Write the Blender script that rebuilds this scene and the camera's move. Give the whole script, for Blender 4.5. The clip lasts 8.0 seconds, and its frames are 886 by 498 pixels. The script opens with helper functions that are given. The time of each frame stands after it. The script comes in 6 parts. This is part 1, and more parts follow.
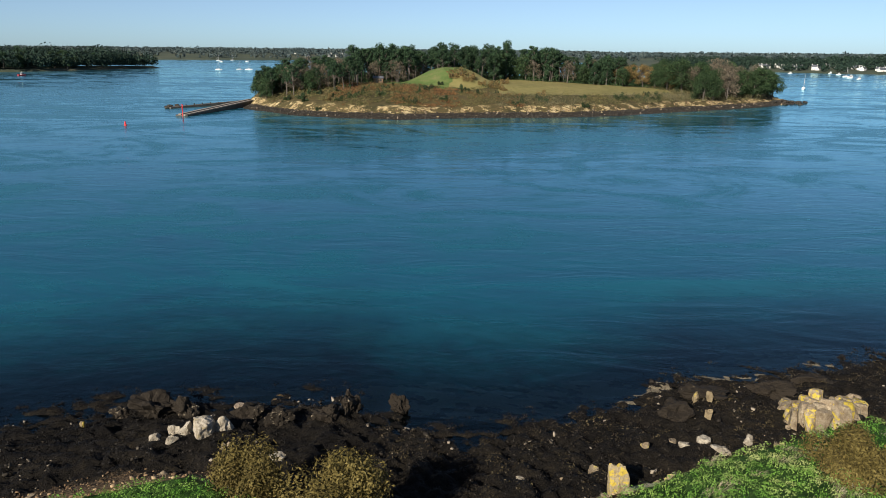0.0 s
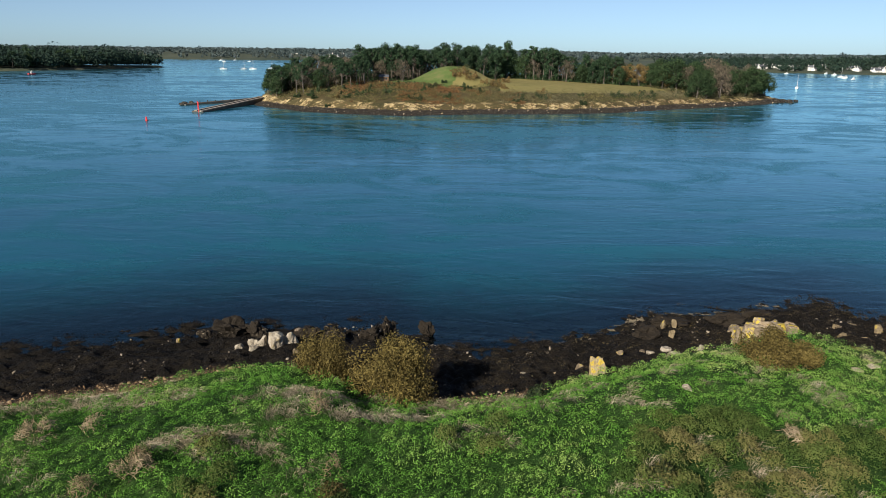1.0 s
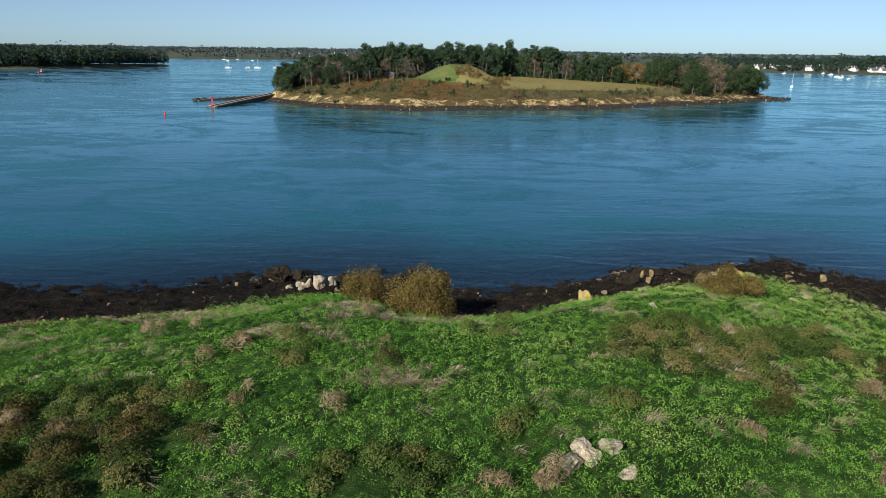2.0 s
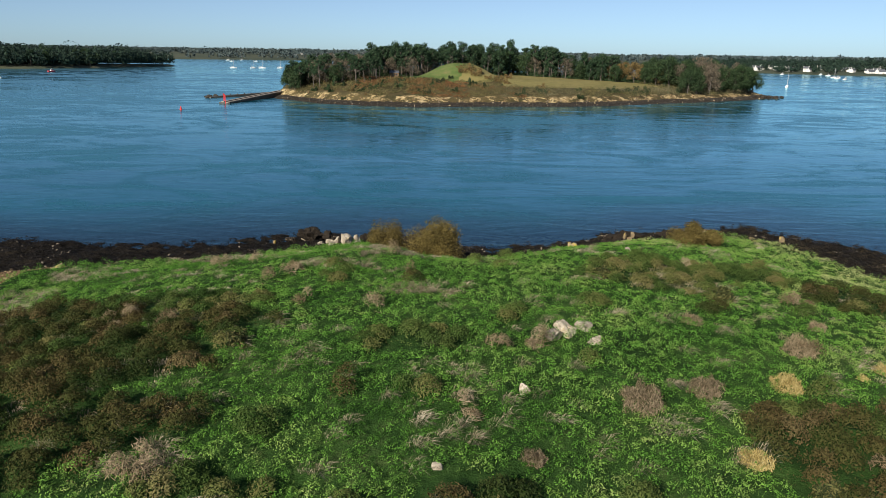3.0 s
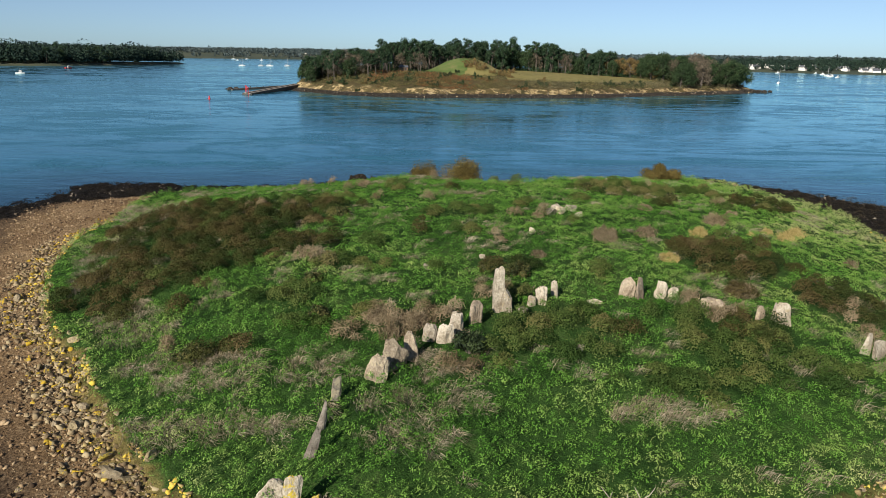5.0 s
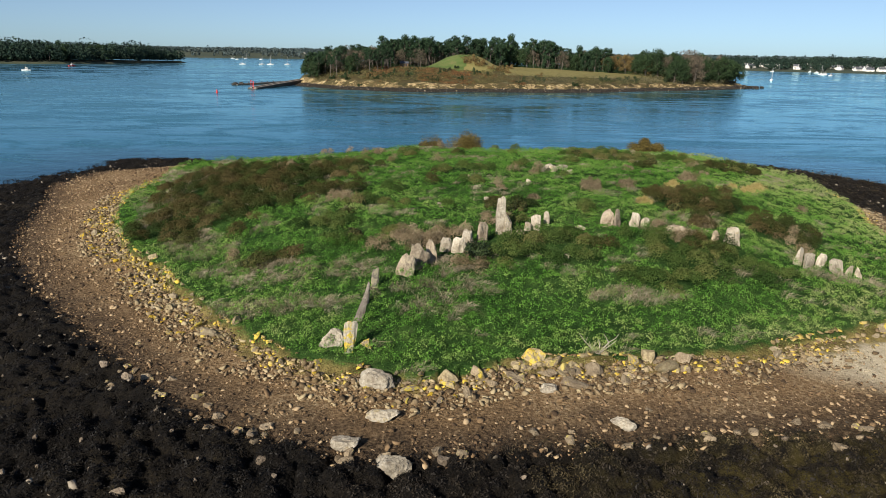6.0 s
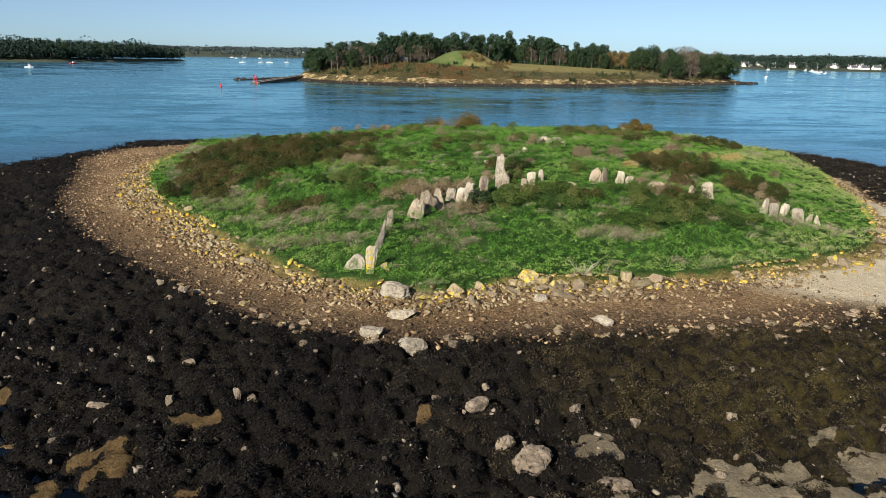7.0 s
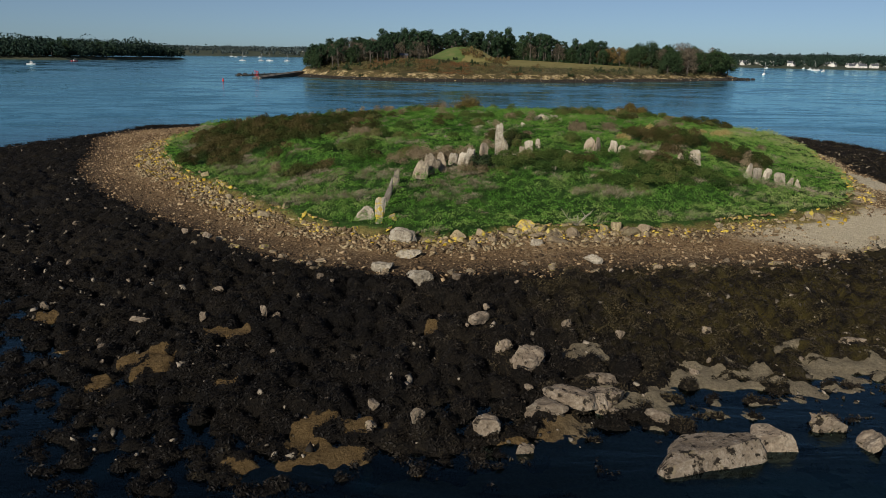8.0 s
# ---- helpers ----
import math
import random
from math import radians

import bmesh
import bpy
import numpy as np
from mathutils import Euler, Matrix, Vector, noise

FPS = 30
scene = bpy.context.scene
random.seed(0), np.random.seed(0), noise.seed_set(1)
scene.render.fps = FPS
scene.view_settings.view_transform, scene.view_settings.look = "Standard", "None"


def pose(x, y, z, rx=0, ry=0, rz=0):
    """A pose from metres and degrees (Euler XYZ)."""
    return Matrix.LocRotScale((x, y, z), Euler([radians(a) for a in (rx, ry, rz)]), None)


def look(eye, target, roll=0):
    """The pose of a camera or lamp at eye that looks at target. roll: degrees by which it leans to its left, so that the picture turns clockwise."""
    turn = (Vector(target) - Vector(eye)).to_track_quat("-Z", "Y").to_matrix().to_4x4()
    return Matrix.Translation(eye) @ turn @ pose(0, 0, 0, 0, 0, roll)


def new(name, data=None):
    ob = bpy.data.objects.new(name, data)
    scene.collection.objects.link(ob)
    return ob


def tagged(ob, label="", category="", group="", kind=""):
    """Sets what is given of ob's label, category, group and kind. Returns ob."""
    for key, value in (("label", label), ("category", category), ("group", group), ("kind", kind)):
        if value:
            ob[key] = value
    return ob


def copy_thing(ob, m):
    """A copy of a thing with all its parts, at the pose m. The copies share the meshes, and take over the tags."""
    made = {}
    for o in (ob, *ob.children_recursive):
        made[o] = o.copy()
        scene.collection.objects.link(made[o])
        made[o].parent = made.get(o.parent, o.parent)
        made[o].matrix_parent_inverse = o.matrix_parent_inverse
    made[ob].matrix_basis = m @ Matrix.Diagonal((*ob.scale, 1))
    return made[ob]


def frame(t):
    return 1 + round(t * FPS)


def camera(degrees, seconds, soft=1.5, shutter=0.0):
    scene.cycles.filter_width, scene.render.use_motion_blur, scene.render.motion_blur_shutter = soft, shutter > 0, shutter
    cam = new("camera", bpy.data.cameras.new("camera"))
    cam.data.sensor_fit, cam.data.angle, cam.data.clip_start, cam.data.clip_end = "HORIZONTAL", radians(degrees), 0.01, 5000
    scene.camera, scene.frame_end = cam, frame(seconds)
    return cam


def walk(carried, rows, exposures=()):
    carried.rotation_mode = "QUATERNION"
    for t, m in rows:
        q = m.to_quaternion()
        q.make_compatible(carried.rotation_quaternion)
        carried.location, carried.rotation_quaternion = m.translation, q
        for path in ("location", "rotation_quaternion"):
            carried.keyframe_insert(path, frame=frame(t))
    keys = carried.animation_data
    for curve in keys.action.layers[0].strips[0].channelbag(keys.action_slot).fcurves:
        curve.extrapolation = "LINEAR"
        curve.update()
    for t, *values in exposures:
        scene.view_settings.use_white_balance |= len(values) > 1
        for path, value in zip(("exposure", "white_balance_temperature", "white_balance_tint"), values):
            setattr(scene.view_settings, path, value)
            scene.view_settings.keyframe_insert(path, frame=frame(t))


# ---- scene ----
# ---------------------------------------------------------------- camera
cam = camera(62.1, 8.0, soft=0.55)
PATH = [
    (0.0, (-0.384, 1.6, 25.639), (-0.382, 3.531, 25.118), 0.5),
    (0.5, (-1.173, -5.316, 25.556), (-1.171, -3.385, 25.035), 0.5),
    (1.0, (-2.101, -12.683, 25.272), (-2.098, -10.752, 24.752), 0.6),
    (1.5, (-2.97, -19.391, 24.939), (-2.967, -17.46, 24.419), 0.65),
    (3.0, (-4.498, -39.358, 23.147), (-4.499, -37.425, 22.631), 0.8),
    (3.5, (-5.252, -45.326, 22.537), (-5.252, -43.393, 22.024), 0.85),
    (4.0, (-6.064, -52.011, 22.111), (-6.065, -50.078, 21.598), 0.9),
    (4.5, (-6.872, -58.321, 21.445), (-6.876, -56.388, 20.93), 0.87),
    (6.0, (-8.614, -76.063, 18.083), (-8.611, -74.13, 17.57), 0.9),
    (6.5, (-8.926, -80.115, 17.001), (-8.92, -78.182, 16.488), 0.9),
    (7.0, (-9.166, -83.631, 15.833), (-9.158, -81.698, 15.32), 0.9),
    (7.5, (-9.292, -86.058, 14.705), (-9.283, -84.125, 14.192), 0.9),
    (8.0, (-9.421, -88.126, 13.573), (-9.411, -86.193, 13.06), 0.9),
]
walk(cam, [(t, look(eye, target, roll)) for t, eye, target, roll in PATH],
     exposures=[(0.0, 0.62), (1.7, 0.56), (3.0, 0.55), (4.6, 0.52), (6.0, 0.53), (7.0, 0.64), (7.6, 0.67), (7.8, 0.43), (8.0, -0.17)])

# ---------------------------------------------------------------- light
SUN_AZ, SUN_EL = 211.0, 28.0          # compass degrees from +y, clockwise
world = bpy.data.worlds.new("sky")
scene.world = world
world.use_nodes = True
wn = world.node_tree.nodes
sky = wn.new("ShaderNodeTexSky")
sky.sky_type = "NISHITA"
sky.sun_disc = False
sky.sun_elevation, sky.sun_rotation = radians(SUN_EL), radians(SUN_AZ)
sky.altitude = 100
sky.air_density, sky.dust_density, sky.ozone_density = 0.6, 0.3, 4.0
tint = wn.new("ShaderNodeMix")
tint.data_type, tint.blend_type = "RGBA", "MULTIPLY"
tint.inputs[0].default_value, tint.inputs[7].default_value = 1.0, (0.77, 0.97, 1.07, 1)
world.node_tree.links.new(sky.outputs[0], tint.inputs[6])
pale = wn.new("ShaderNodeHueSaturation")
pale.inputs["Saturation"].default_value = 0.79
world.node_tree.links.new(tint.outputs[2], pale.inputs["Color"])
world.node_tree.links.new(pale.outputs[0], wn["Background"].inputs[0])
wn["Background"].inputs[1].default_value = 0.065
sun_data = bpy.data.lights.new("sun", "SUN")
sun_data.energy, sun_data.angle, sun_data.color = 5.0, radians(0.55), (1.0, 0.91, 0.77)
sun = new("sun", sun_data)
az, el = radians(SUN_AZ), radians(SUN_EL)
sun_from = Vector((math.sin(az) * math.cos(el), math.cos(az) * math.cos(el), math.sin(el)))
sun.matrix_world = look(sun_from * 200, (0, 0, 0))

# ---------------------------------------------------------------- materials


class Nodes:
    """A short hand for building node trees."""

    def __init__(self, name):
        self.mat = bpy.data.materials.new(name)
        self.mat.use_nodes = True
        self.tree = self.mat.node_tree
        self.bsdf = self.tree.nodes["Principled BSDF"]
        self.out = self.tree.nodes["Material Output"]

    def add(self, kind):
        return self.tree.nodes.new("ShaderNode" + kind)

    def link(self, a, b):
        self.tree.links.new(a, b)

    def put(self, socket, v):
        if isinstance(v, bpy.types.NodeSocket):
            self.link(v, socket)
        else:
            socket.default_value = v

    def math(self, op, a, b=0.0, c=0.0, clamp=False):
        n = self.add("Math")
        n.operation, n.use_clamp = op, clamp
        for s, v in zip(n.inputs, (a, b, c)):
            self.put(s, v)
        return n.outputs[0]

    def coords(self, stretch=(1, 1, 1), source="Object"):
        m = self.add("Mapping")
        self.link(self.add("TexCoord").outputs[source], m.inputs[0])
        m.inputs["Scale"].default_value = stretch
        return m.outputs[0]

    def noise(self, scale, at, detail=6.0, rough=0.6, warp=0.0):
        n = self.add("TexNoise")
        self.link(at, n.inputs["Vector"])
        for key, v in (("Scale", scale), ("Detail", detail), ("Roughness", rough), ("Distortion", warp)):
            n.inputs[key].default_value = v
        return n.outputs["Fac"]

    def ramp(self, fac, colours, low=0.3, high=0.7):
        n = self.add("ValToRGB")
        self.put(n.inputs[0], fac)
        e = n.color_ramp.elements
        while len(e) < len(colours):
            e.new(0.5)
        for i, c in enumerate(colours):
            e[i].position = low + (high - low) * i / max(1, len(colours) - 1)
            e[i].color = (*c, 1)
        return n.outputs[0]

    def mix(self, fac, a, b):
        n = self.add("Mix")
        n.data_type = "RGBA"
        self.put(n.inputs[0], fac)
        for s, v in ((n.inputs[6], a), (n.inputs[7], b)):
            self.put(s, (*v, 1) if isinstance(v, tuple) and len(v) == 3 else v)
        return n.outputs[2]

    def attr(self, name):
        n = self.add("Attribute")
        n.attribute_name = name
        return n.outputs["Fac"]

    def step(self, v, low, high):
        n = self.add("MapRange")
        n.interpolation_type = "SMOOTHSTEP"
        self.put(n.inputs[0], v)
        n.inputs[1].default_value, n.inputs[2].default_value = low, high
        return n.outputs[0]

    def sides(self, at):
        n = self.add("SeparateXYZ")
        self.link(at, n.inputs[0])
        return n.outputs

    def bump(self, height, strength, distance=0.1):
        n = self.add("Bump")
        n.inputs["Strength"].default_value = strength
        n.inputs["Distance"].default_value = distance
        self.link(height, n.inputs["Height"])
        return n.outputs[0]


def surface(name, colours, scale=1.0, coarse=0.15, rough=0.85, bump=0.4, depth=0.05, island=0.0, spec=0.25,
            stretch=(1, 1, 1), leaf=0.0, vary=0.25, source="Object", span=(0.3, 0.7)):
    """A plain weathered surface: fine and coarse noise through a ramp, varied by object and by island."""
    k = Nodes(name)
    at = k.coords(stretch, source)
    fine, wide = k.noise(scale, at, 8, 0.65), k.noise(scale * coarse, at, 3, 0.5)
    fac = k.math("ADD", k.math("MULTIPLY", fine, 0.55), k.math("MULTIPLY", wide, 0.45))
    if island:
        isl = k.add("NewGeometry").outputs["Random Per Island"]
        fac = k.math("ADD", fac, k.math("MULTIPLY", k.math("SUBTRACT", isl, 0.5), island))
    col = k.ramp(fac, colours, *span)
    if vary:
        hsv = k.add("HueSaturation")
        rnd = k.add("ObjectInfo").outputs["Random"]
        k.link(k.math("ADD", 1 - vary / 2, k.math("MULTIPLY", rnd, vary)), hsv.inputs["Value"])
        k.link(col, hsv.inputs["Color"])
        col = hsv.outputs[0]
    k.link(col, k.bsdf.inputs["Base Color"])
    k.bsdf.inputs["Roughness"].default_value = rough
    k.bsdf.inputs["Specular IOR Level"].default_value = spec
    if bump:
        k.link(k.bump(fine, bump, depth), k.bsdf.inputs["Normal"])
    if leaf:
        tr, mx = k.add("BsdfTranslucent"), k.add("MixShader")
        k.link(col, tr.inputs[0])
        mx.inputs[0].default_value = leaf
        k.link(k.bsdf.outputs[0], mx.inputs[1])
        k.link(tr.outputs[0], mx.inputs[2])
        k.link(mx.outputs[0], k.out.inputs[0])
    return k.mat


def plant_material(name, colours, leaf=0.3, rough=0.75):
    """Leaves whose colour follows the plant's own hue, varied from leaf to leaf."""
    k = Nodes(name)
    isl = k.add("NewGeometry").outputs["Random Per Island"]
    fac = k.math("ADD", k.attr("hue"), k.math("MULTIPLY", k.math("SUBTRACT", isl, 0.5), 0.14))
    fac = k.math("ADD", fac, k.math("MULTIPLY", k.math("SUBTRACT", k.noise(1.1, k.coords(), 6, 0.65), 0.5), 0.4))
    col = k.ramp(fac, colours, 0.05, 0.95)
    k.link(col, k.bsdf.inputs["Base Color"])
    k.bsdf.inputs["Roughness"].default_value = rough
    k.bsdf.inputs["Specular IOR Level"].default_value = 0.14
    tr, mx = k.add("BsdfTranslucent"), k.add("MixShader")
    k.link(col, tr.inputs[0])
    mx.inputs[0].default_value = leaf
    k.link(k.bsdf.outputs[0], mx.inputs[1])
    k.link(tr.outputs[0], mx.inputs[2])
    k.link(mx.outputs[0], k.out.inputs[0])
    return k.mat


GRANITE = ((0.15, 0.12, 0.085), (0.34, 0.295, 0.225), (0.52, 0.465, 0.375), (0.66, 0.61, 0.52))


def stone_material(name, colours, lichen, lichen_amount, weed=0.0):
    """Granite with grain, stains and patches of lichen; weed: dark growth from the foot up."""
    k = Nodes(name)
    at = k.coords()
    fine, wide = k.noise(9, at, 10, 0.7), k.noise(1.6, at, 4, 0.6)
    col = k.ramp(k.math("ADD", k.math("MULTIPLY", fine, 0.5), k.math("MULTIPLY", wide, 0.5)), colours, 0.32, 0.66)
    spots = k.step(k.noise(34, at, 3, 0.6), 0.60, 0.68)
    col = k.mix(k.math("MULTIPLY", spots, 0.6), col, (0.09, 0.08, 0.07))
    streak = k.step(k.noise(2.2, k.coords((2.2, 2.2, 0.45)), 6, 0.7), 0.50, 0.66)
    col = k.mix(k.math("MULTIPLY", streak, 0.55), col, (0.16, 0.12, 0.085))
    rnd = k.add("ObjectInfo").outputs["Random"]
    patch = k.math("ADD", k.noise(2.6, at, 7, 0.65, 0.4), k.math("MULTIPLY", k.math("SUBTRACT", rnd, 0.5), 0.22))
    col = k.mix(k.step(patch, 0.64 - lichen_amount, 0.70 - lichen_amount), col, lichen)
    if weed:
        growth = k.step(k.math("ADD", k.noise(2.4, at, 8, 0.68), k.math("MULTIPLY", rnd, 0.1)), 0.66 - weed, 0.72 - weed)
        col = k.mix(growth, col, (0.022, 0.017, 0.012))
    tone = k.add("HueSaturation")
    k.link(k.math("ADD", 0.66, k.math("MULTIPLY", k.math("FRACT", k.math("MULTIPLY", rnd, 7.3)), 0.42)), tone.inputs["Value"])
    k.link(col, tone.inputs["Color"])
    k.link(tone.outputs[0], k.bsdf.inputs["Base Color"])
    k.bsdf.inputs["Roughness"].default_value = 0.85
    k.bsdf.inputs["Specular IOR Level"].default_value = 0.2
    k.link(k.bump(k.math("ADD", fine, wide), 0.9, 0.10), k.bsdf.inputs["Normal"])
    return k.mat


M_STONE = stone_material("pale granite", GRANITE, (0.40, 0.33, 0.20), 0.02)
M_TAN = stone_material("warm pinkish granite", ((0.12, 0.09, 0.064), (0.24, 0.192, 0.14), (0.36, 0.302, 0.228), (0.49, 0.43, 0.34)), (0.42, 0.36, 0.25), 0.04)
M_SLAB = stone_material("granite with yellow lichen", GRANITE, (0.56, 0.42, 0.06), 0.17)
M_WEEDROCK = stone_material("rock draped with wrack", ((0.06, 0.05, 0.035), (0.20, 0.165, 0.115), (0.38, 0.33, 0.25)), (0.10, 0.08, 0.04), 0.02, weed=0.27)
M_CLIFF = stone_material("bedded pale rock with yellow lichen", ((0.10, 0.07, 0.045), (0.22, 0.165, 0.105), (0.36, 0.295, 0.205), (0.50, 0.44, 0.33)), (0.52, 0.40, 0.06), 0.08)
M_YELLOW = stone_material("shore rock with yellow lichen", ((0.15, 0.115, 0.075), (0.32, 0.26, 0.17), (0.46, 0.40, 0.29)), (0.56, 0.44, 0.08), 0.11)
M_TIDAL = stone_material("tidal boulder", ((0.10, 0.075, 0.055), (0.27, 0.215, 0.16), (0.45, 0.385, 0.31)), (0.30, 0.24, 0.15), 0.04, weed=0.07)
M_SHORE = stone_material("shore rock", ((0.13, 0.095, 0.06), (0.30, 0.235, 0.155), (0.46, 0.385, 0.275)), (0.50, 0.41, 0.13), 0.06)
M_GREYSLAB = stone_material("dark grey granite", ((0.10, 0.085, 0.07), (0.21, 0.185, 0.155), (0.34, 0.31, 0.265)), (0.36, 0.32, 0.22), 0.05)
M_RUBBLE = surface("pale angular rubble", ((0.085, 0.058, 0.032), (0.17, 0.122, 0.07), (0.27, 0.205, 0.12), (0.39, 0.315, 0.19)), 5, 0.1, 0.9, 0.3, 0.02, island=0.5)
M_GOLDRUBBLE = surface("rubble with golden lichen", ((0.13, 0.09, 0.045), (0.26, 0.195, 0.095), (0.40, 0.31, 0.12), (0.55, 0.40, 0.06)), 3, 0.3, 0.9, 0.3, 0.02, island=0.6)
M_GOLD = stone_material("rock crusted with golden lichen", ((0.20, 0.15, 0.085), (0.37, 0.30, 0.175), (0.50, 0.43, 0.28)), (0.56, 0.42, 0.07), 0.07)
M_GOLDSTONES = stone_material("stones crusted with golden lichen", ((0.12, 0.085, 0.045), (0.26, 0.20, 0.10), (0.40, 0.33, 0.18)), (0.58, 0.39, 0.035), 0.23)
M_OUTCROP = stone_material("weathered outcrop", ((0.10, 0.075, 0.045), (0.25, 0.195, 0.115), (0.40, 0.33, 0.21)), (0.50, 0.38, 0.07), 0.10)
M_PEBBLE = surface("pebbles", ((0.048, 0.031, 0.018), (0.125, 0.080, 0.043), (0.205, 0.138, 0.076), (0.33, 0.245, 0.148)), 6, 0.05, 0.9, 0.3, 0.02, island=0.5)
M_WEEDSTONE = surface("weedy stones", ((0.015, 0.012, 0.009), (0.03, 0.025, 0.018), (0.08, 0.067, 0.05), (0.24, 0.205, 0.16)), 6, 0.05, 0.8, 0.3, 0.02, island=0.7)
M_GRASS = plant_material("grass and herbs", ((0.036, 0.104, 0.013), (0.076, 0.196, 0.026), (0.126, 0.272, 0.043), (0.210, 0.335, 0.077), (0.33, 0.38, 0.15)), 0.26)
M_STRAW = surface("dry grass", ((0.17, 0.15, 0.088), (0.30, 0.255, 0.17), (0.42, 0.36, 0.26), (0.53, 0.47, 0.36)), 1.2, 0.2, 0.8, 0, island=0.3, leaf=0.2, vary=0)
M_YSTRAW = surface("yellow straw", ((0.20, 0.15, 0.05), (0.36, 0.28, 0.10), (0.48, 0.39, 0.16), (0.56, 0.47, 0.22)), 1.2, 0.2, 0.8, 0, island=0.5, leaf=0.25, vary=0.15)
M_TWIG = surface("dry brown twigs", ((0.07, 0.055, 0.03), (0.14, 0.11, 0.065), (0.22, 0.175, 0.11), (0.33, 0.27, 0.18)), 1.2, 0.2, 0.85, 0, island=0.5, leaf=0.15, vary=0.4)
M_SCRUB = plant_material("heath and scrub", ((0.018, 0.034, 0.008), (0.035, 0.050, 0.012), (0.054, 0.055, 0.016), (0.075, 0.059, 0.022), (0.145, 0.116, 0.054)), 0.15, 0.85)
M_OLIVESCRUB = plant_material("olive scrub leaves", ((0.030, 0.062, 0.013), (0.062, 0.100, 0.023), (0.100, 0.128, 0.035), (0.145, 0.138, 0.05), (0.21, 0.175, 0.085)), 0.22, 0.85)
M_DEADFERN = plant_material("dead bracken", ((0.10, 0.075, 0.04), (0.19, 0.145, 0.085), (0.28, 0.22, 0.14), (0.38, 0.31, 0.21)), 0.2, 0.85)
M_OLIVE = surface("olive scrub", ((0.018, 0.028, 0.008), (0.042, 0.056, 0.016), (0.078, 0.085, 0.026), (0.14, 0.125, 0.045)), 0.9, 0.2, 0.8, 0, island=0.5, leaf=0.2, vary=0)
M_BROOM = surface("broom leaves", ((0.045, 0.034, 0.010), (0.095, 0.074, 0.020), (0.145, 0.112, 0.032), (0.21, 0.165, 0.055)), 2.0, 0.3, 0.85, 0, island=0.3, leaf=0.2)
M_DARKLEAF = surface("dark leaves", ((0.012, 0.022, 0.01), (0.025, 0.045, 0.016), (0.05, 0.075, 0.025)), 1.0, 0.3, 0.7, 0, island=0.5, leaf=0.2)
M_FROND = plant_material("wrack fronds", ((0.008, 0.0068, 0.006), (0.015, 0.0122, 0.0098), (0.028, 0.0222, 0.0155), (0.052, 0.041, 0.021), (0.098, 0.078, 0.034)), 0.05, 0.6)
M_PINE = surface("pine needles", ((0.014, 0.034, 0.018), (0.032, 0.066, 0.031), (0.060, 0.105, 0.048)), 0.5, 0.3, 0.8, 0, island=0.5, leaf=0.3)
M_OAK = surface("evergreen oak leaves", ((0.015, 0.034, 0.013), (0.034, 0.066, 0.026), (0.068, 0.105, 0.042)), 0.5, 0.3, 0.8, 0, island=0.5, leaf=0.3)
M_BROWNLEAF = surface("autumn oak leaves", ((0.08, 0.055, 0.02), (0.17, 0.12, 0.045), (0.24, 0.17, 0.07)), 0.5, 0.3, 0.85, 0, island=0.5, leaf=0.2)
M_GREYTWIG = surface("grey twigs", ((0.06, 0.05, 0.035), (0.11, 0.09, 0.065), (0.17, 0.14, 0.10)), 0.6, 0.3, 0.9, 0, island=0.5, leaf=0.1)
M_BRACKEN = surface("red-brown bracken", ((0.075, 0.042, 0.018), (0.165, 0.085, 0.034), (0.25, 0.14, 0.062)), 0.3, 0.2, 0.9, 0, island=0.5, leaf=0.15, vary=0)
M_FARHEATH = surface("olive heath", ((0.045, 0.05, 0.018), (0.095, 0.095, 0.035), (0.15, 0.135, 0.055), (0.21, 0.17, 0.08)), 0.25, 0.2, 0.9, 0, island=0.5, leaf=0.2, vary=0)
M_CLIFFSCRUB = surface("grey-olive scrub", ((0.05, 0.052, 0.025), (0.10, 0.095, 0.048), (0.155, 0.14, 0.075), (0.22, 0.19, 0.115)), 0.25, 0.2, 0.9, 0, island=0.5, leaf=0.2, vary=0)
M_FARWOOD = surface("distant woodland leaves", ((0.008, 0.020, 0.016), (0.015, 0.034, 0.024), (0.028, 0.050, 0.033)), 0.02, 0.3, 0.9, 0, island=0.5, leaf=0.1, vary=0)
# distance haze is painted into these leaf colours: paler and bluer than nearer woods
M_HAZYWOOD = surface("skyline woods with haze in the colour", ((0.03, 0.048, 0.052), (0.048, 0.07, 0.072), (0.075, 0.095, 0.09)), 0.02, 0.3, 0.9, 0, island=0.5, vary=0)
M_BARK = surface("bark", ((0.06, 0.05, 0.045), (0.115, 0.098, 0.085), (0.18, 0.155, 0.135)), 3, 0.2, 0.9, 0.5, 0.05, stretch=(1, 1, 0.25))
M_DEADWOOD = surface("bleached dead wood", ((0.22, 0.19, 0.16), (0.38, 0.34, 0.29), (0.5, 0.46, 0.4)), 6, 0.2, 0.85, 0.4, 0.03)
M_WHITE = surface("white render", ((0.62, 0.60, 0.56), (0.74, 0.72, 0.68), (0.80, 0.79, 0.76)), 0.6, 0.2, 0.8, 0.1)
M_SLATE = surface("slate roof", ((0.05, 0.055, 0.065), (0.09, 0.095, 0.11), (0.14, 0.145, 0.16)), 2.5, 0.2, 0.6, 0.3)
M_PANE = surface("window glass", ((0.02, 0.025, 0.03), (0.04, 0.05, 0.06)), 1, 0.2, 0.1, 0, spec=0.6)
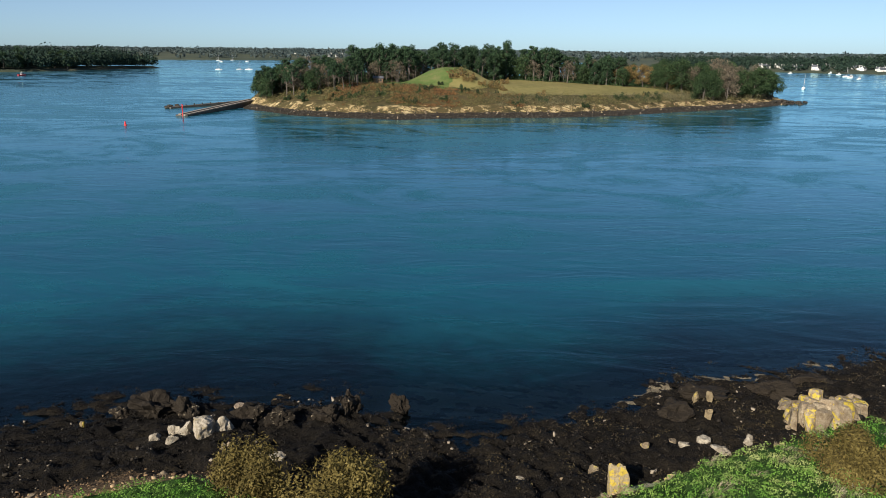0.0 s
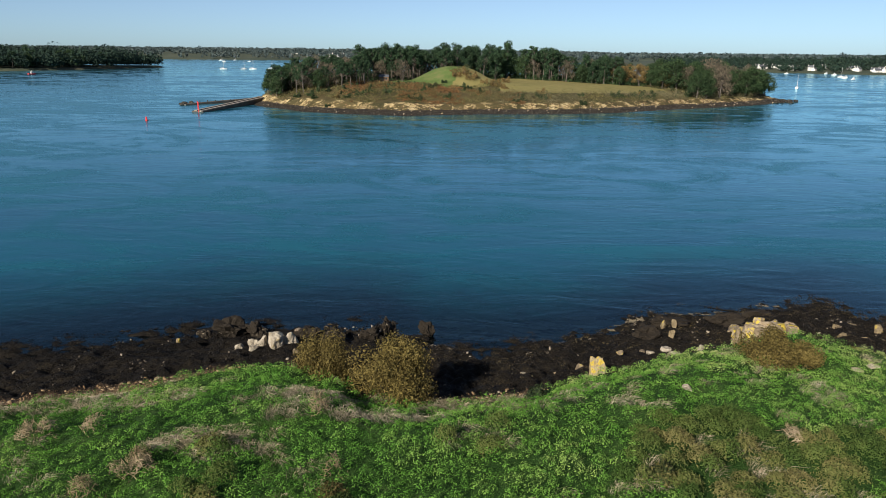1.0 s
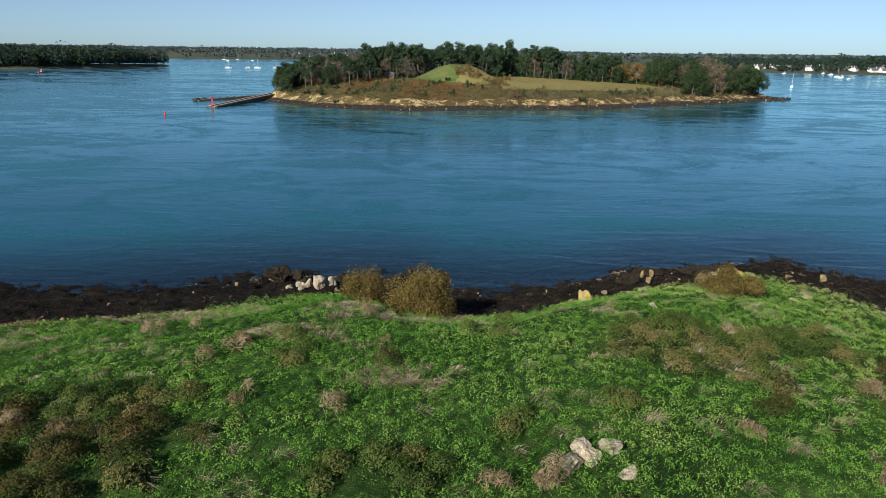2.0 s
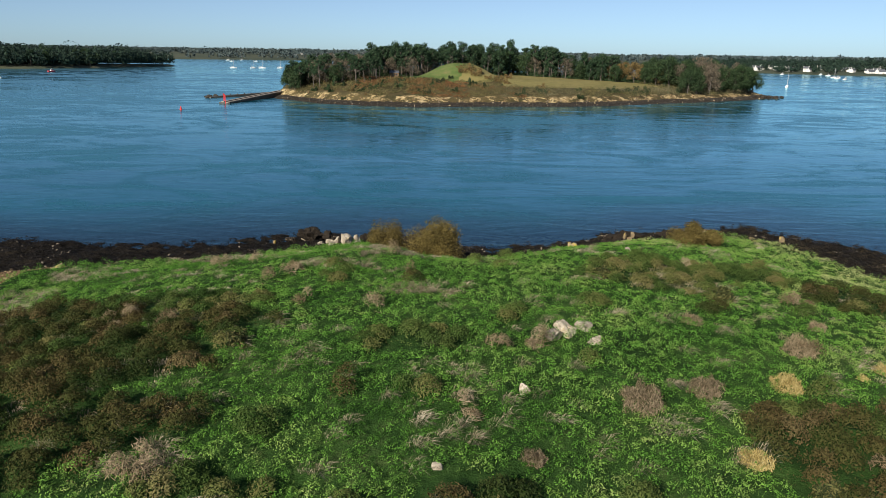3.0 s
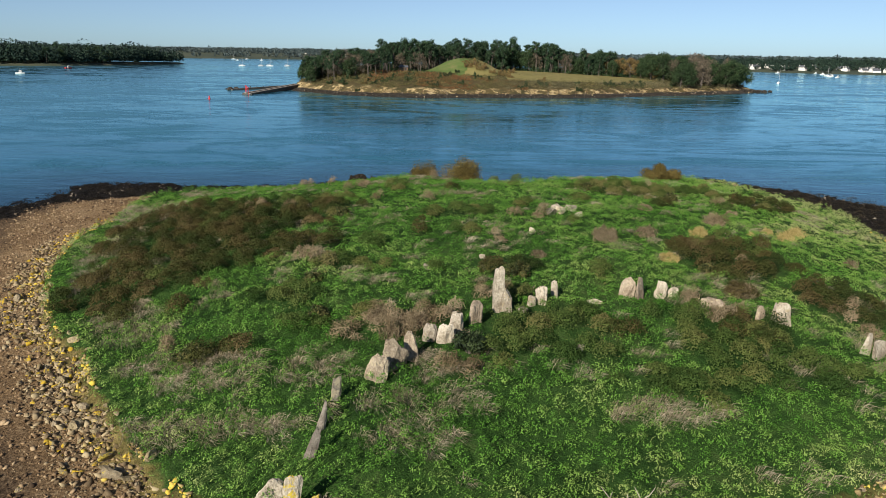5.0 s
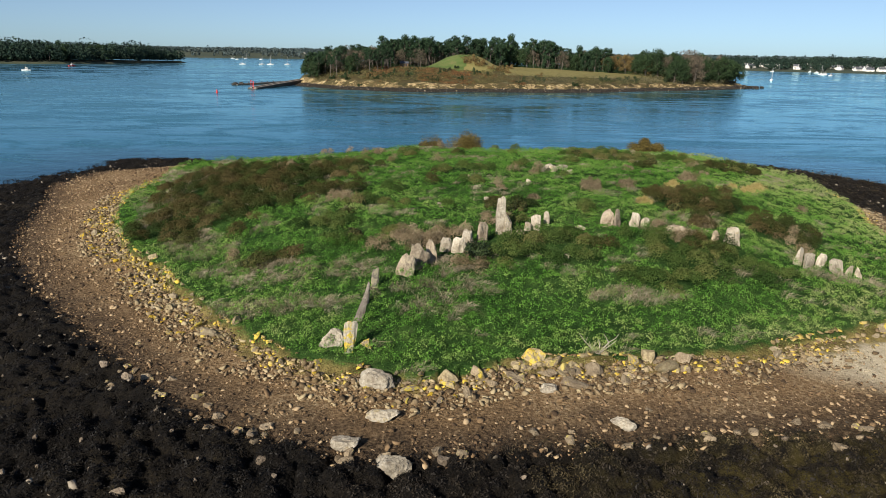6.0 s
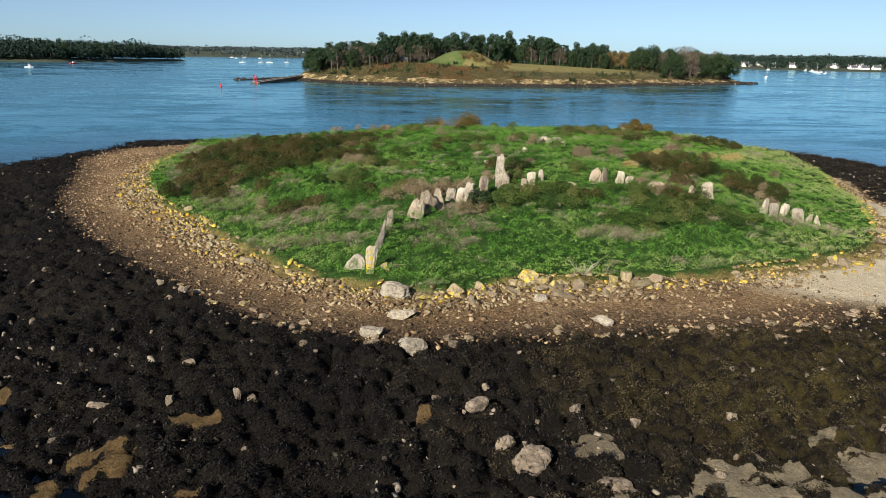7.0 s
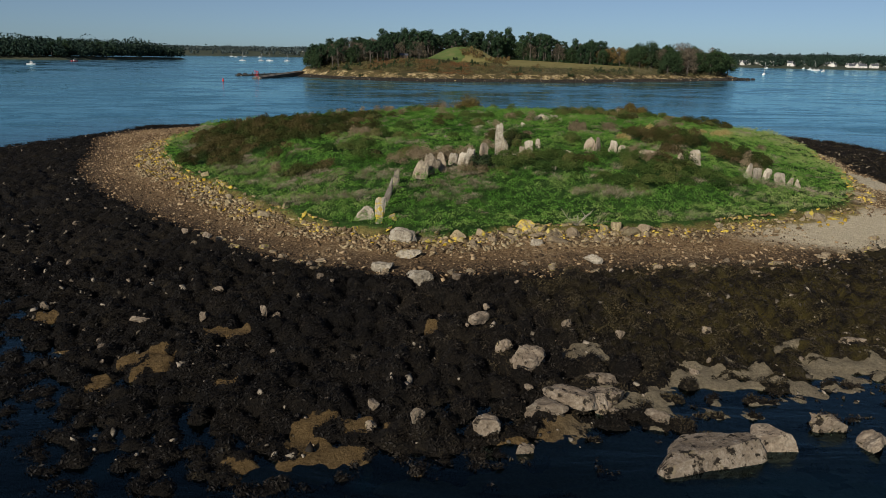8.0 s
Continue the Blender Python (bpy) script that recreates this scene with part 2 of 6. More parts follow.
M_HULL = surface("white hull", ((0.70, 0.70, 0.69), (0.78, 0.78, 0.77), (0.82, 0.82, 0.81)), 1, 0.2, 0.35, 0.05)
M_ALU = surface("mast metal", ((0.5, 0.5, 0.5), (0.62, 0.62, 0.62)), 2, 0.2, 0.4, 0)
M_RED = surface("red paint", ((0.42, 0.025, 0.03), (0.55, 0.04, 0.045), (0.60, 0.07, 0.06)), 2, 0.3, 0.5, 0.1)
M_CONCRETE = surface("wet weedy concrete", ((0.05, 0.045, 0.04), (0.10, 0.09, 0.08), (0.17, 0.155, 0.135)), 1.2, 0.2, 0.8, 0.4)
M_DECK = surface("pale concrete deck", ((0.22, 0.19, 0.16), (0.32, 0.28, 0.24), (0.40, 0.36, 0.31)), 1.2, 0.2, 0.85, 0.3)
M_TIMBER = surface("brown timber", ((0.08, 0.05, 0.03), (0.15, 0.095, 0.06), (0.22, 0.14, 0.09)), 3, 0.2, 0.8, 0.3, stretch=(1, 1, 0.2))
M_WETROCK = surface("black tidal rock", ((0.012, 0.010, 0.008), (0.035, 0.03, 0.024), (0.09, 0.08, 0.065)), 1.5, 0.3, 0.7, 0.5, 0.1)


def islet_material():
    """Turf, shingle, wrack and sand on one sheet, told apart by the distance from the turf's edge and the wrack's edge."""
    k = Nodes("islet ground")
    at = k.coords()
    fine, mid, wide = k.noise(7, at, 8, 0.7), k.noise(1.3, at, 6, 0.6), k.noise(0.16, at, 4, 0.55)
    turf = k.ramp(k.math("ADD", k.math("MULTIPLY", mid, 0.5), k.math("MULTIPLY", wide, 0.5)),
                  [(0.011, 0.030, 0.006), (0.020, 0.054, 0.010), (0.036, 0.082, 0.017), (0.065, 0.104, 0.030)], 0.34, 0.66)
    peb = k.add("TexVoronoi")
    k.link(at, peb.inputs["Vector"])
    peb.inputs["Scale"].default_value = 5.5
    grain = k.math("ADD", k.math("MULTIPLY", fine, 0.5), k.math("MULTIPLY", peb.outputs["Distance"], 0.5))
    shingle = k.ramp(k.math("ADD", k.math("MULTIPLY", grain, 0.6), k.math("MULTIPLY", wide, 0.4)),
                     [(0.05, 0.031, 0.017), (0.145, 0.092, 0.047), (0.235, 0.155, 0.082), (0.36, 0.27, 0.16)], 0.28, 0.66)
    wrack = k.ramp(k.math("ADD", k.math("ADD", k.math("MULTIPLY", fine, 0.5), k.math("MULTIPLY", mid, 0.25)), k.math("MULTIPLY", wide, 0.25)),
                   [(0.0035, 0.0032, 0.003), (0.009, 0.0077, 0.0066), (0.020, 0.0163, 0.012), (0.050, 0.040, 0.023)], 0.38, 0.64)
    wrack = k.mix(k.math("MULTIPLY", k.attr("olive"), k.step(mid, 0.36, 0.62)), wrack, (0.062, 0.05, 0.016))
    sand = k.mix(k.step(k.sides(at)[0], -6.0, -2.0), k.ramp(fine, [(0.09, 0.058, 0.024), (0.16, 0.105, 0.045), (0.24, 0.165, 0.08)], 0.3, 0.7),
                 k.ramp(fine, [(0.16, 0.132, 0.088), (0.26, 0.218, 0.148), (0.36, 0.306, 0.215)], 0.3, 0.7))
    pale = k.ramp(fine, [(0.42, 0.35, 0.23), (0.56, 0.48, 0.34), (0.66, 0.58, 0.44)], 0.3, 0.7)
    shingle = k.mix(k.attr("pale"), shingle, pale)
    wig = k.math("SUBTRACT", k.math("ADD", k.math("MULTIPLY", mid, 0.6), k.math("MULTIPLY", k.noise(0.5, at, 5, 0.6), 1.0)), 0.8)
    wet = k.math("MULTIPLY", k.step(k.math("ADD", k.attr("weed"), k.math("MULTIPLY", wig, 4.0)), -4.5, -0.5), k.math("SUBTRACT", 1.0, k.attr("pale")))
    shingle = k.mix(wet, shingle, k.ramp(grain, [(0.028, 0.019, 0.012), (0.075, 0.05, 0.03), (0.135, 0.095, 0.058)], 0.28, 0.66))
    weedy = k.step(k.math("ADD", k.attr("weed"), k.math("MULTIPLY", wig, 3.0)), -0.3, 0.3)
    col = k.mix(weedy, shingle, wrack)
    col = k.mix(k.step(k.math("ADD", k.attr("sand"), k.math("MULTIPLY", k.math("SUBTRACT", k.noise(2.6, at, 8, 0.72), 0.5), 1.5)), 0.44, 0.56), col, sand)
    fringe = k.ramp(mid, [(0.09, 0.075, 0.026), (0.20, 0.16, 0.058), (0.32, 0.25, 0.095)], 0.35, 0.65)
    col = k.mix(k.step(k.math("ADD", k.attr("turf"), k.math("MULTIPLY", wig, 2.5)), -1.7, -0.8), col, fringe)
    green = k.step(k.math("ADD", k.attr("turf"), k.math("MULTIPLY", wig, 2.0)), -0.3, 0.4)
    col = k.mix(green, col, turf)
    k.link(col, k.bsdf.inputs["Base Color"])
    k.link(k.math("SUBTRACT", 0.95, k.math("MULTIPLY", weedy, 0.25)), k.bsdf.inputs["Roughness"])
    k.bsdf.inputs["Specular IOR Level"].default_value = 0.12
    tangle = k.math("MULTIPLY", weedy, k.noise(13, k.coords((1.0, 0.55, 1.0)), 6, 0.75, 1.6))
    k.link(k.bump(k.math("ADD", k.math("ADD", fine, mid), tangle), 1.0, 0.18), k.bsdf.inputs["Normal"])
    return k.mat


def island_material():
    """The far island's ground: wrack at the foot, a sandy cliff, heath, a mown field and a green mound."""
    k = Nodes("far island ground")
    at = k.coords()
    fine, mid, wide = k.noise(0.9, at, 8, 0.7), k.noise(0.25, at, 6, 0.6), k.noise(0.05, at, 3, 0.5)
    both = k.math("ADD", k.math("MULTIPLY", mid, 0.6), k.math("MULTIPLY", wide, 0.4))
    heath = k.ramp(both, [(0.035, 0.034, 0.014), (0.075, 0.06, 0.025), (0.10, 0.075, 0.03)], 0.35, 0.65)
    field = k.ramp(both, [(0.14, 0.13, 0.045), (0.20, 0.175, 0.065), (0.25, 0.21, 0.085)], 0.3, 0.7)
    green = k.ramp(both, [(0.05, 0.085, 0.02), (0.085, 0.125, 0.035), (0.14, 0.14, 0.055)], 0.34, 0.66)
    cliff = k.ramp(k.noise(0.5, k.coords((1, 1, 0.5)), 8, 0.75), [(0.08, 0.055, 0.028), (0.25, 0.185, 0.09), (0.43, 0.33, 0.17), (0.52, 0.43, 0.26)], 0.36, 0.62)
    weed = k.ramp(fine, [(0.012, 0.010, 0.008), (0.03, 0.024, 0.017), (0.10, 0.08, 0.055)], 0.35, 0.72)
    col = k.mix(k.step(k.attr("field"), 0.4, 0.6), heath, field)
    col = k.mix(k.step(k.attr("green"), 0.4, 0.6), col, green)
    wig = k.math("MULTIPLY", k.math("SUBTRACT", mid, 0.5), 5.0)
    bare = k.step(k.noise(0.2, at, 7, 0.72), 0.50, 0.56)
    edge = k.step(k.math("ADD", k.attr("inland"), k.math("MULTIPLY", wig, 1.6)), 22.0, 19.5)
    col = k.mix(k.math("MULTIPLY", edge, bare), col, cliff)
    col = k.mix(k.step(k.math("ADD", k.attr("inland"), wig), 13.6, 12.0), col, weed)
    k.link(col, k.bsdf.inputs["Base Color"])
    k.bsdf.inputs["Roughness"].default_value = 0.9
    k.bsdf.inputs["Specular IOR Level"].default_value = 0.2
    k.link(k.bump(k.math("ADD", fine, mid), 0.7, 0.5), k.bsdf.inputs["Normal"])
    return k.mat


def water_material():
    """Tidal water: clear over the shallows, blue-green where deep, with slicks and current lines in its ripple."""
    k = Nodes("sea water")
    at = k.coords()
    slick = k.noise(0.026, k.coords((0.7, 1.25, 1)), 8, 0.66, 3.4)
    slick2 = k.noise(0.007, k.coords((0.7, 1.3, 1)), 5, 0.6, 2.2)
    ripple = k.noise(1.1, k.coords((0.6, 1.3, 1)), 4, 0.6)
    swell = k.noise(0.13, k.coords((0.6, 1.5, 1)), 5, 0.6, 2.0)
    calm = k.step(k.math("ADD", k.math("MULTIPLY", slick, 0.6), k.math("MULTIPLY", slick2, 0.4)), 0.44, 0.56)
    body = k.ramp(k.math("ADD", k.math("MULTIPLY", slick, 0.5), k.math("MULTIPLY", slick2, 0.5)), [(0.001, 0.046, 0.080), (0.002, 0.067, 0.104), (0.004, 0.091, 0.128)], 0.40, 0.60)
    height = k.math("ADD", k.math("MULTIPLY", ripple, k.math("ADD", 0.05, k.math("MULTIPLY", calm, 0.12))), k.math("MULTIPLY", swell, 0.9))
    normal = k.bump(height, 0.5, 0.18)
    deep, sheen, film, sea = k.add("BsdfDiffuse"), k.add("BsdfGlossy"), k.add("Fresnel"), k.add("MixShader")
    k.link(body, deep.inputs[0])
    sheen.inputs[0].default_value = (0.66, 0.96, 1.0, 1)
    k.link(k.math("ADD", 0.05, k.math("MULTIPLY", calm, 0.24)), sheen.inputs["Roughness"])
    film.inputs["IOR"].default_value = 1.40
    k.link(normal, sheen.inputs["Normal"])
    k.link(k.bump(height, 0.25, 0.18), film.inputs["Normal"])
    k.link(k.math("MULTIPLY", film.outputs[0], k.math("SUBTRACT", 1.0, k.math("MULTIPLY", calm, 0.24))), sea.inputs[0])
    k.link(deep.outputs[0], sea.inputs[1])
    k.link(sheen.outputs[0], sea.inputs[2])
    clear, gloss, fres, pane, both = (k.add("BsdfTransparent"), k.add("BsdfGlossy"), k.add("Fresnel"), k.add("MixShader"), k.add("MixShader"))
    clear.inputs[0].default_value = (0.62, 0.80, 0.84, 1)
    gloss.inputs[0].default_value = (0.66, 0.96, 1.0, 1)
    gloss.inputs["Roughness"].default_value = 0.06
    fres.inputs["IOR"].default_value = 1.33
    k.link(normal, gloss.inputs["Normal"])
    k.link(normal, fres.inputs["Normal"])
    k.link(fres.outputs[0], pane.inputs[0])
    k.link(clear.outputs[0], pane.inputs[1])
    k.link(gloss.outputs[0], pane.inputs[2])
    k.link(k.step(k.attr("depth"), 0.2, 2.3), both.inputs[0])
    k.link(pane.outputs[0], both.inputs[1])
    k.link(sea.outputs[0], both.inputs[2])
    k.link(both.outputs[0], k.out.inputs[0])
    return k.mat


M_ISLET, M_ISLAND, M_WATER = islet_material(), island_material(), water_material()

# ---------------------------------------------------------------- shapes of the land
rng = np.random.default_rng(7)
CX, CY = -3.0, -2.0                       # the islet's middle
# bearing in degrees and metres from the middle: edge of the turf, edge of the shingle, tide line
TURF = [(-180, 38.5), (-166, 36.3), (-150, 34.8), (-143, 33.8), (-134, 34.9), (-127, 35.8), (-120, 37.4), (-110, 39.4), (-100, 40.2), (-91, 36.9), (-77, 36.8),
        (-60, 37.4), (-50, 38.4), (-26, 36.3), (-5, 36.3), (17, 42), (31, 48.3), (41, 50.5), (50, 54.3), (54, 54.6), (57, 54.4), (60, 51.2), (62, 48.6),
        (66, 45.0), (70, 41), (74, 38.5), (79, 34.6), (90, 33), (97, 34), (101, 37.6), (106, 40.6), (114, 40.3), (122, 39.6), (130, 42),
        (137, 45), (145, 49), (152, 46.3), (162, 41.5), (171, 40.6), (180, 38.5)]
SHINGLE = [(-180, 47.5), (-166, 44.5), (-150, 42.2), (-134, 41.8), (-122, 43.3), (-112, 45.8), (-101, 47.2), (-91, 45), (-82, 44.4),
           (-70, 45.6), (-60, 44.5), (-45, 44.5), (-26, 41.5), (-5, 40.5), (17, 45.5), (31, 51), (41, 53), (50, 56.4), (57, 57.2), (60, 54.0),
           (62, 51.2), (70, 44.2), (78, 39.0), (90, 36.6), (99, 38), (104, 43.6), (110, 44.8), (122, 45), (130, 47), (140, 54),
           (152, 61), (163, 57), (171, 51), (180, 47.5)]
TIDE = [(-180, 66), (-166, 64), (-150, 60), (-134, 56), (-121, 57.2), (-114, 60.5), (-107, 65.8), (-100, 65), (-91, 61.5),
        (-86, 58.8), (-77, 58.7), (-60, 60), (-45, 60), (-26, 57), (-5, 56), (10, 60), (21, 64.5), (31, 69.5), (41, 72.5),
        (50, 72), (58, 74), (62, 68.5), (66, 63.6), (70, 62.5), (73, 57), (79, 51), (84, 49.3), (90, 49.5), (95, 54.8),
        (100, 54.5), (107, 56.5), (118, 57.3), (127, 60), (132, 64), (136, 73), (141, 76), (148, 70), (157, 68.4), (170, 67.5), (180, 66)]


def vnoise(x, y, seed=0):
    """Smooth value noise on a lattice, 0 to 1."""
    xi, yi = np.floor(x), np.floor(y)
    u, v = x - xi, y - yi
    u, v = u * u * (3 - 2 * u), v * v * (3 - 2 * v)

    def h(a, b):
        s = np.sin(a * 127.1 + b * 311.7 + seed * 74.7) * 43758.5453
        return s - np.floor(s)
    return (h(xi, yi) * (1 - u) + h(xi + 1, yi) * u) * (1 - v) + (h(xi, yi + 1) * (1 - u) + h(xi + 1, yi + 1) * u) * v


def fbm(x, y, octaves=4, seed=0):
    total, amp, norm = 0.0, 1.0, 0.0
    for i in range(octaves):
        total = total + amp * vnoise(x * 2 ** i, y * 2 ** i, seed + i * 3)
        norm += amp
        amp *= 0.5
    return total / norm


def smooth(low, high, v):
    s = np.clip((v - low) / (high - low), 0, 1)
    return s * s * (3 - 2 * s)


def rings(x, y):
    """Metres from the middle, and the three edges in that bearing."""
    dx, dy = x - CX, y - CY
    a = np.degrees(np.arctan2(dy, dx))
    return np.hypot(dx, dy), *(np.interp(a, *zip(*table)) for table in (TURF, SHINGLE, TIDE))


def domes(x, y, cell, seed):
    """Rounded clumps side by side: height 0 to 1, a random number for each clump and its middle."""
    xi, yi = np.floor(x / cell), np.floor(y / cell)
    best, pick, mx, my = np.full(len(x), 9.0), np.zeros(len(x)), x.copy(), y.copy()
    for i in (-1, 0, 1):
        for j in (-1, 0, 1):
            a, b = xi + i, yi + j
            h = [np.modf(np.abs(np.sin(a * 127.1 + b * 311.7 + (seed + q) * 74.7)) * 43758.5453)[0] for q in (0, 1, 2)]
            px, py = (a + h[0]) * cell, (b + h[1]) * cell
            d = np.hypot(x - px, y - py) / (cell * (0.40 + 0.32 * h[2]))
            near = d < best
            best, pick, mx, my = np.where(near, d, best), np.where(near, h[2], pick), np.where(near, px, mx), np.where(near, py, my)
    return np.sqrt(np.clip(1 - best * best, 0, 1)), pick, mx, my


SAND = [(-21.9, -58.2, 1.7, 1.7), (-29.4, -52.2, 1.5, 1.2), (-19.4, -55.4, 1.7, 1.1), (-23.6, -59.8, 1.1, 1.1), (-13.4, -64.8, 2.5, 2.4),
        (-15.3, -66.4, 2.2, 1.6), (-11.9, -63.6, 1.6, 1.0), (-9.8, -55.0, 0.6, 1.4), (-26.5, -56.6, 1.0, 0.6), (-18.0, -60.6, 0.8, 0.6),
        (1.6, -58.9, 1.9, 1.8), (4.7, -58.9, 3.2, 2.6), (9.5, -56.8, 4.2, 2.2), (13.0, -58.5, 6.0, 4.0), (-3.6, -64.7, 4.0, 3.0), (-1.2, -61.4, 2.4, 2.0),
        (7.9, -61.0, 4.0, 2.4), (3.0, -62.2, 3.6, 2.2), (-2.5, -57.0, 1.6, 1.4), (0.6, -66.8, 4.0, 2.4), (-8.6, -67.0, 3.0, 2.0), (-1.0, 53.4, 7.0, 3.4), (4.5, 53.0, 7.0, 3.4),
        (12.0, 54.6, 6.0, 2.6), (2.0, -67.5, 9.0, 4.0), (11.0, -64.0, 8.0, 4.0), (23.0, 58.0, 4.0, 2.2), (30.0, 61.0, 5.0, 2.2), (-14.0, 53.5, 5.0, 2.0)]
OLIVE_WEED = [(14.0, -52.0, 20.0, 10.0), (30, -45, 14, 12)]
PALE = [(23.5, -35.5, 16.0, 7.8), (34.0, -16.0, 4.0, 9.0), (10.0, 40.5, 8.0, 3.0), (40.0, 12.0, 3.0, 10.0)]


def spots(x, y, table):
    """1 in the middle of each oval of the table, falling to 0 at its rim."""
    m = np.zeros_like(x)
    for px, py, a, b in table:
        m = np.maximum(m, 1 - np.hypot((x - px) / a, (y - py) / b))
    return np.clip(m, 0, 1)


def sandy(x, y):
    """0 to 1: bare sand between the wrack, in broken patches."""
    m = spots(x, y, SAND)
    r, _, _, w = rings(x, y)
    m = np.where(m > 0, m + 0.35 * smooth(-1.5, 1.0, r - w) * (x > -7), 0)
    return np.clip(0.5 + np.where(m > 0, np.where(x < -4, 2.6, 1.5) * (m - np.where(x < -4, 0.36, 0.38)) + np.where(x < -4, 5.0 * (fbm(x * 0.9, y * 1.1, 5, 5) - 0.52), 6.5 * (fbm(x * 0.8, y * 1.5, 5, 5) - 0.53)), -1), 0, 1)


def islet(x, y, rough=True):
    """The height of the islet's ground and of the sea bed."""
    x, y = np.asarray(x, float), np.asarray(y, float)
    r, g, s, w = rings(x, y)
    lip = 2.75 + 0.012 * y
    top = 5.6825 - 0.013557 * x + 0.024934 * y - 0.0018384 * x * x - 0.0014433 * y * y + 0.00041667 * x * y
    top = lip + np.maximum(top - lip, 0) * smooth(0, 9, g - r)
    foot = lip - 0.35
    beach = foot + (1.35 - foot) * np.clip((r - g) / (s - g), 0, 1)
    flat = 1.35 * (1 - np.clip((r - s) / (w - s), 0, 1) ** 1.15)
    z = np.where(r < g, top, np.where(r < s, beach, np.where(r < w, flat, np.maximum(-0.065 * (r - w), -9.0))))
    if rough:
        turf, weed, under = smooth(-0.5, 0.8, g - r), smooth(-1, 1, r - s), smooth(w + 6, w - 2, r)
        z = z + turf * (0.35 * (fbm(x * 0.35, y * 0.35, 3, 3) - 0.5) + 0.34 * (fbm(x * 1.1, y * 1.1, 3, 9) - 0.5))
        z = z + (1 - turf) * (1 - weed) * 0.18 * (fbm(x * 1.1, y * 1.1, 3, 5) - 0.5)
        lumps = 0.75 * (fbm(x * 0.55, y * 0.55, 3, 11) - 0.52) + 0.62 * (fbm(x * 1.5, y * 1.5, 2, 17) - 0.5)
        flat_x, flat_y, wet = x.ravel(), y.ravel(), (weed > 0.02).ravel()
        knob = np.zeros(flat_x.shape)
        knob[wet] = domes(flat_x[wet], flat_y[wet], 0.95, 31)[0]
        lumps = lumps + (knob.reshape(x.shape) - 0.5) * (0.20 + 0.38 * fbm(x * 0.5, y * 0.5, 2, 63))
        z = z + weed * (0.35 + 0.65 * under) * (lumps + 0.16 * (fbm(x * 4.0, y * 4.0, 2, 23) - 0.5)) * (1 - 0.75 * sandy(x, y))
    return z


FRONT_X = (-140, -97, -88, -62, -40, -18, 14, 48, 73, 100, 135, 165, 185, 200, 260)
FRONT_Y = (420, 352, 332, 301, 290, 286, 296, 300, 311, 331, 354, 376, 398, 420, 520)


def inland(x, y):
    """Metres inland from the far island's shore."""
    d = np.minimum(np.minimum(y - np.interp(x, FRONT_X, FRONT_Y), (x + 101) * 2.0), np.minimum((194 - x) * 1.4, 620 - y))
    return d + 5.0 * (fbm(x * 0.06, y * 0.06, 4, 21) - 0.5)


def far_island(x, y):
    x, y = np.asarray(x, float), np.asarray(y, float)
    d = inland(x, y)
    cliff = 0.55 + 0.9 * fbm(x * 0.035, y * 0.01, 3, 31)
    z = np.interp(d, (-30, -4, 0, 13, 16), (-4, -0.7, 0, 1.2, 1.8))
    z = z + np.interp(d, (15, 18, 38, 64, 150), (0, 1.5, 4.8, 8.0, 8.8)) * (1 - 0.42 * smooth(25, 150, x)) * np.where(d < 30, cliff + (1 - cliff) * smooth(18, 30, d), 1)
    z = z + 7.8 * smooth(25, 3, np.hypot((x - 3) * 0.95, y - 372))
    return z + 0.5 * (fbm(x * 0.25, y * 0.25, 3, 41) - 0.5) * smooth(0, 6, d)


# ---------------------------------------------------------------- builders


def mesh_of(name, verts, faces, material, flat=True):
    """A mesh from arrays: verts n x 3, faces m x k, all of one kind."""
    verts, faces = np.asarray(verts, np.float32), np.asarray(faces, np.int32)
    me = bpy.data.meshes.new(name)
    n, k = faces.shape
    me.vertices.add(len(verts))
    me.vertices.foreach_set("co", verts.ravel())
    me.loops.add(n * k)
    me.loops.foreach_set("vertex_index", faces.ravel())
    me.polygons.add(n)
    me.polygons.foreach_set("loop_start", np.arange(0, n * k, k, dtype=np.int32))
    me.update(calc_edges=True)
    me.validate()
    me.materials.append(material)
    if not flat:
        me.polygons.foreach_set("use_smooth", np.ones(n, bool))
    return me


def values(me, name, v):
    a = me.attributes.new(name, "FLOAT", "POINT")
    a.data.foreach_set("value", np.asarray(v, np.float32))


def part(name, bm, material, parent, label=""):
    """Links a bmesh as one mesh under a thing or a part."""
    me = bpy.data.meshes.new(name)
    bm.to_mesh(me)
    bm.free()
    me.materials.append(material)
    ob = new(name, me)
    ob.parent = parent
    return tagged(ob, label)


def stuff(name, me, label, category):
    return tagged(new(name, me), label, category, kind="stuff")


def box(bm, size, at, turn=None, taper=1.0):
    """A box with its middle at a place, tapered towards its top."""
    m = Matrix.Translation(at) @ (turn or Matrix()) @ Matrix.Diagonal((*size, 1))
    vs = bmesh.ops.create_cube(bm, size=1)["verts"]
    for v in vs:
        if v.co.z > 0:
            v.co.x *= taper
            v.co.y *= taper
        v.co = m @ v.co
    return vs


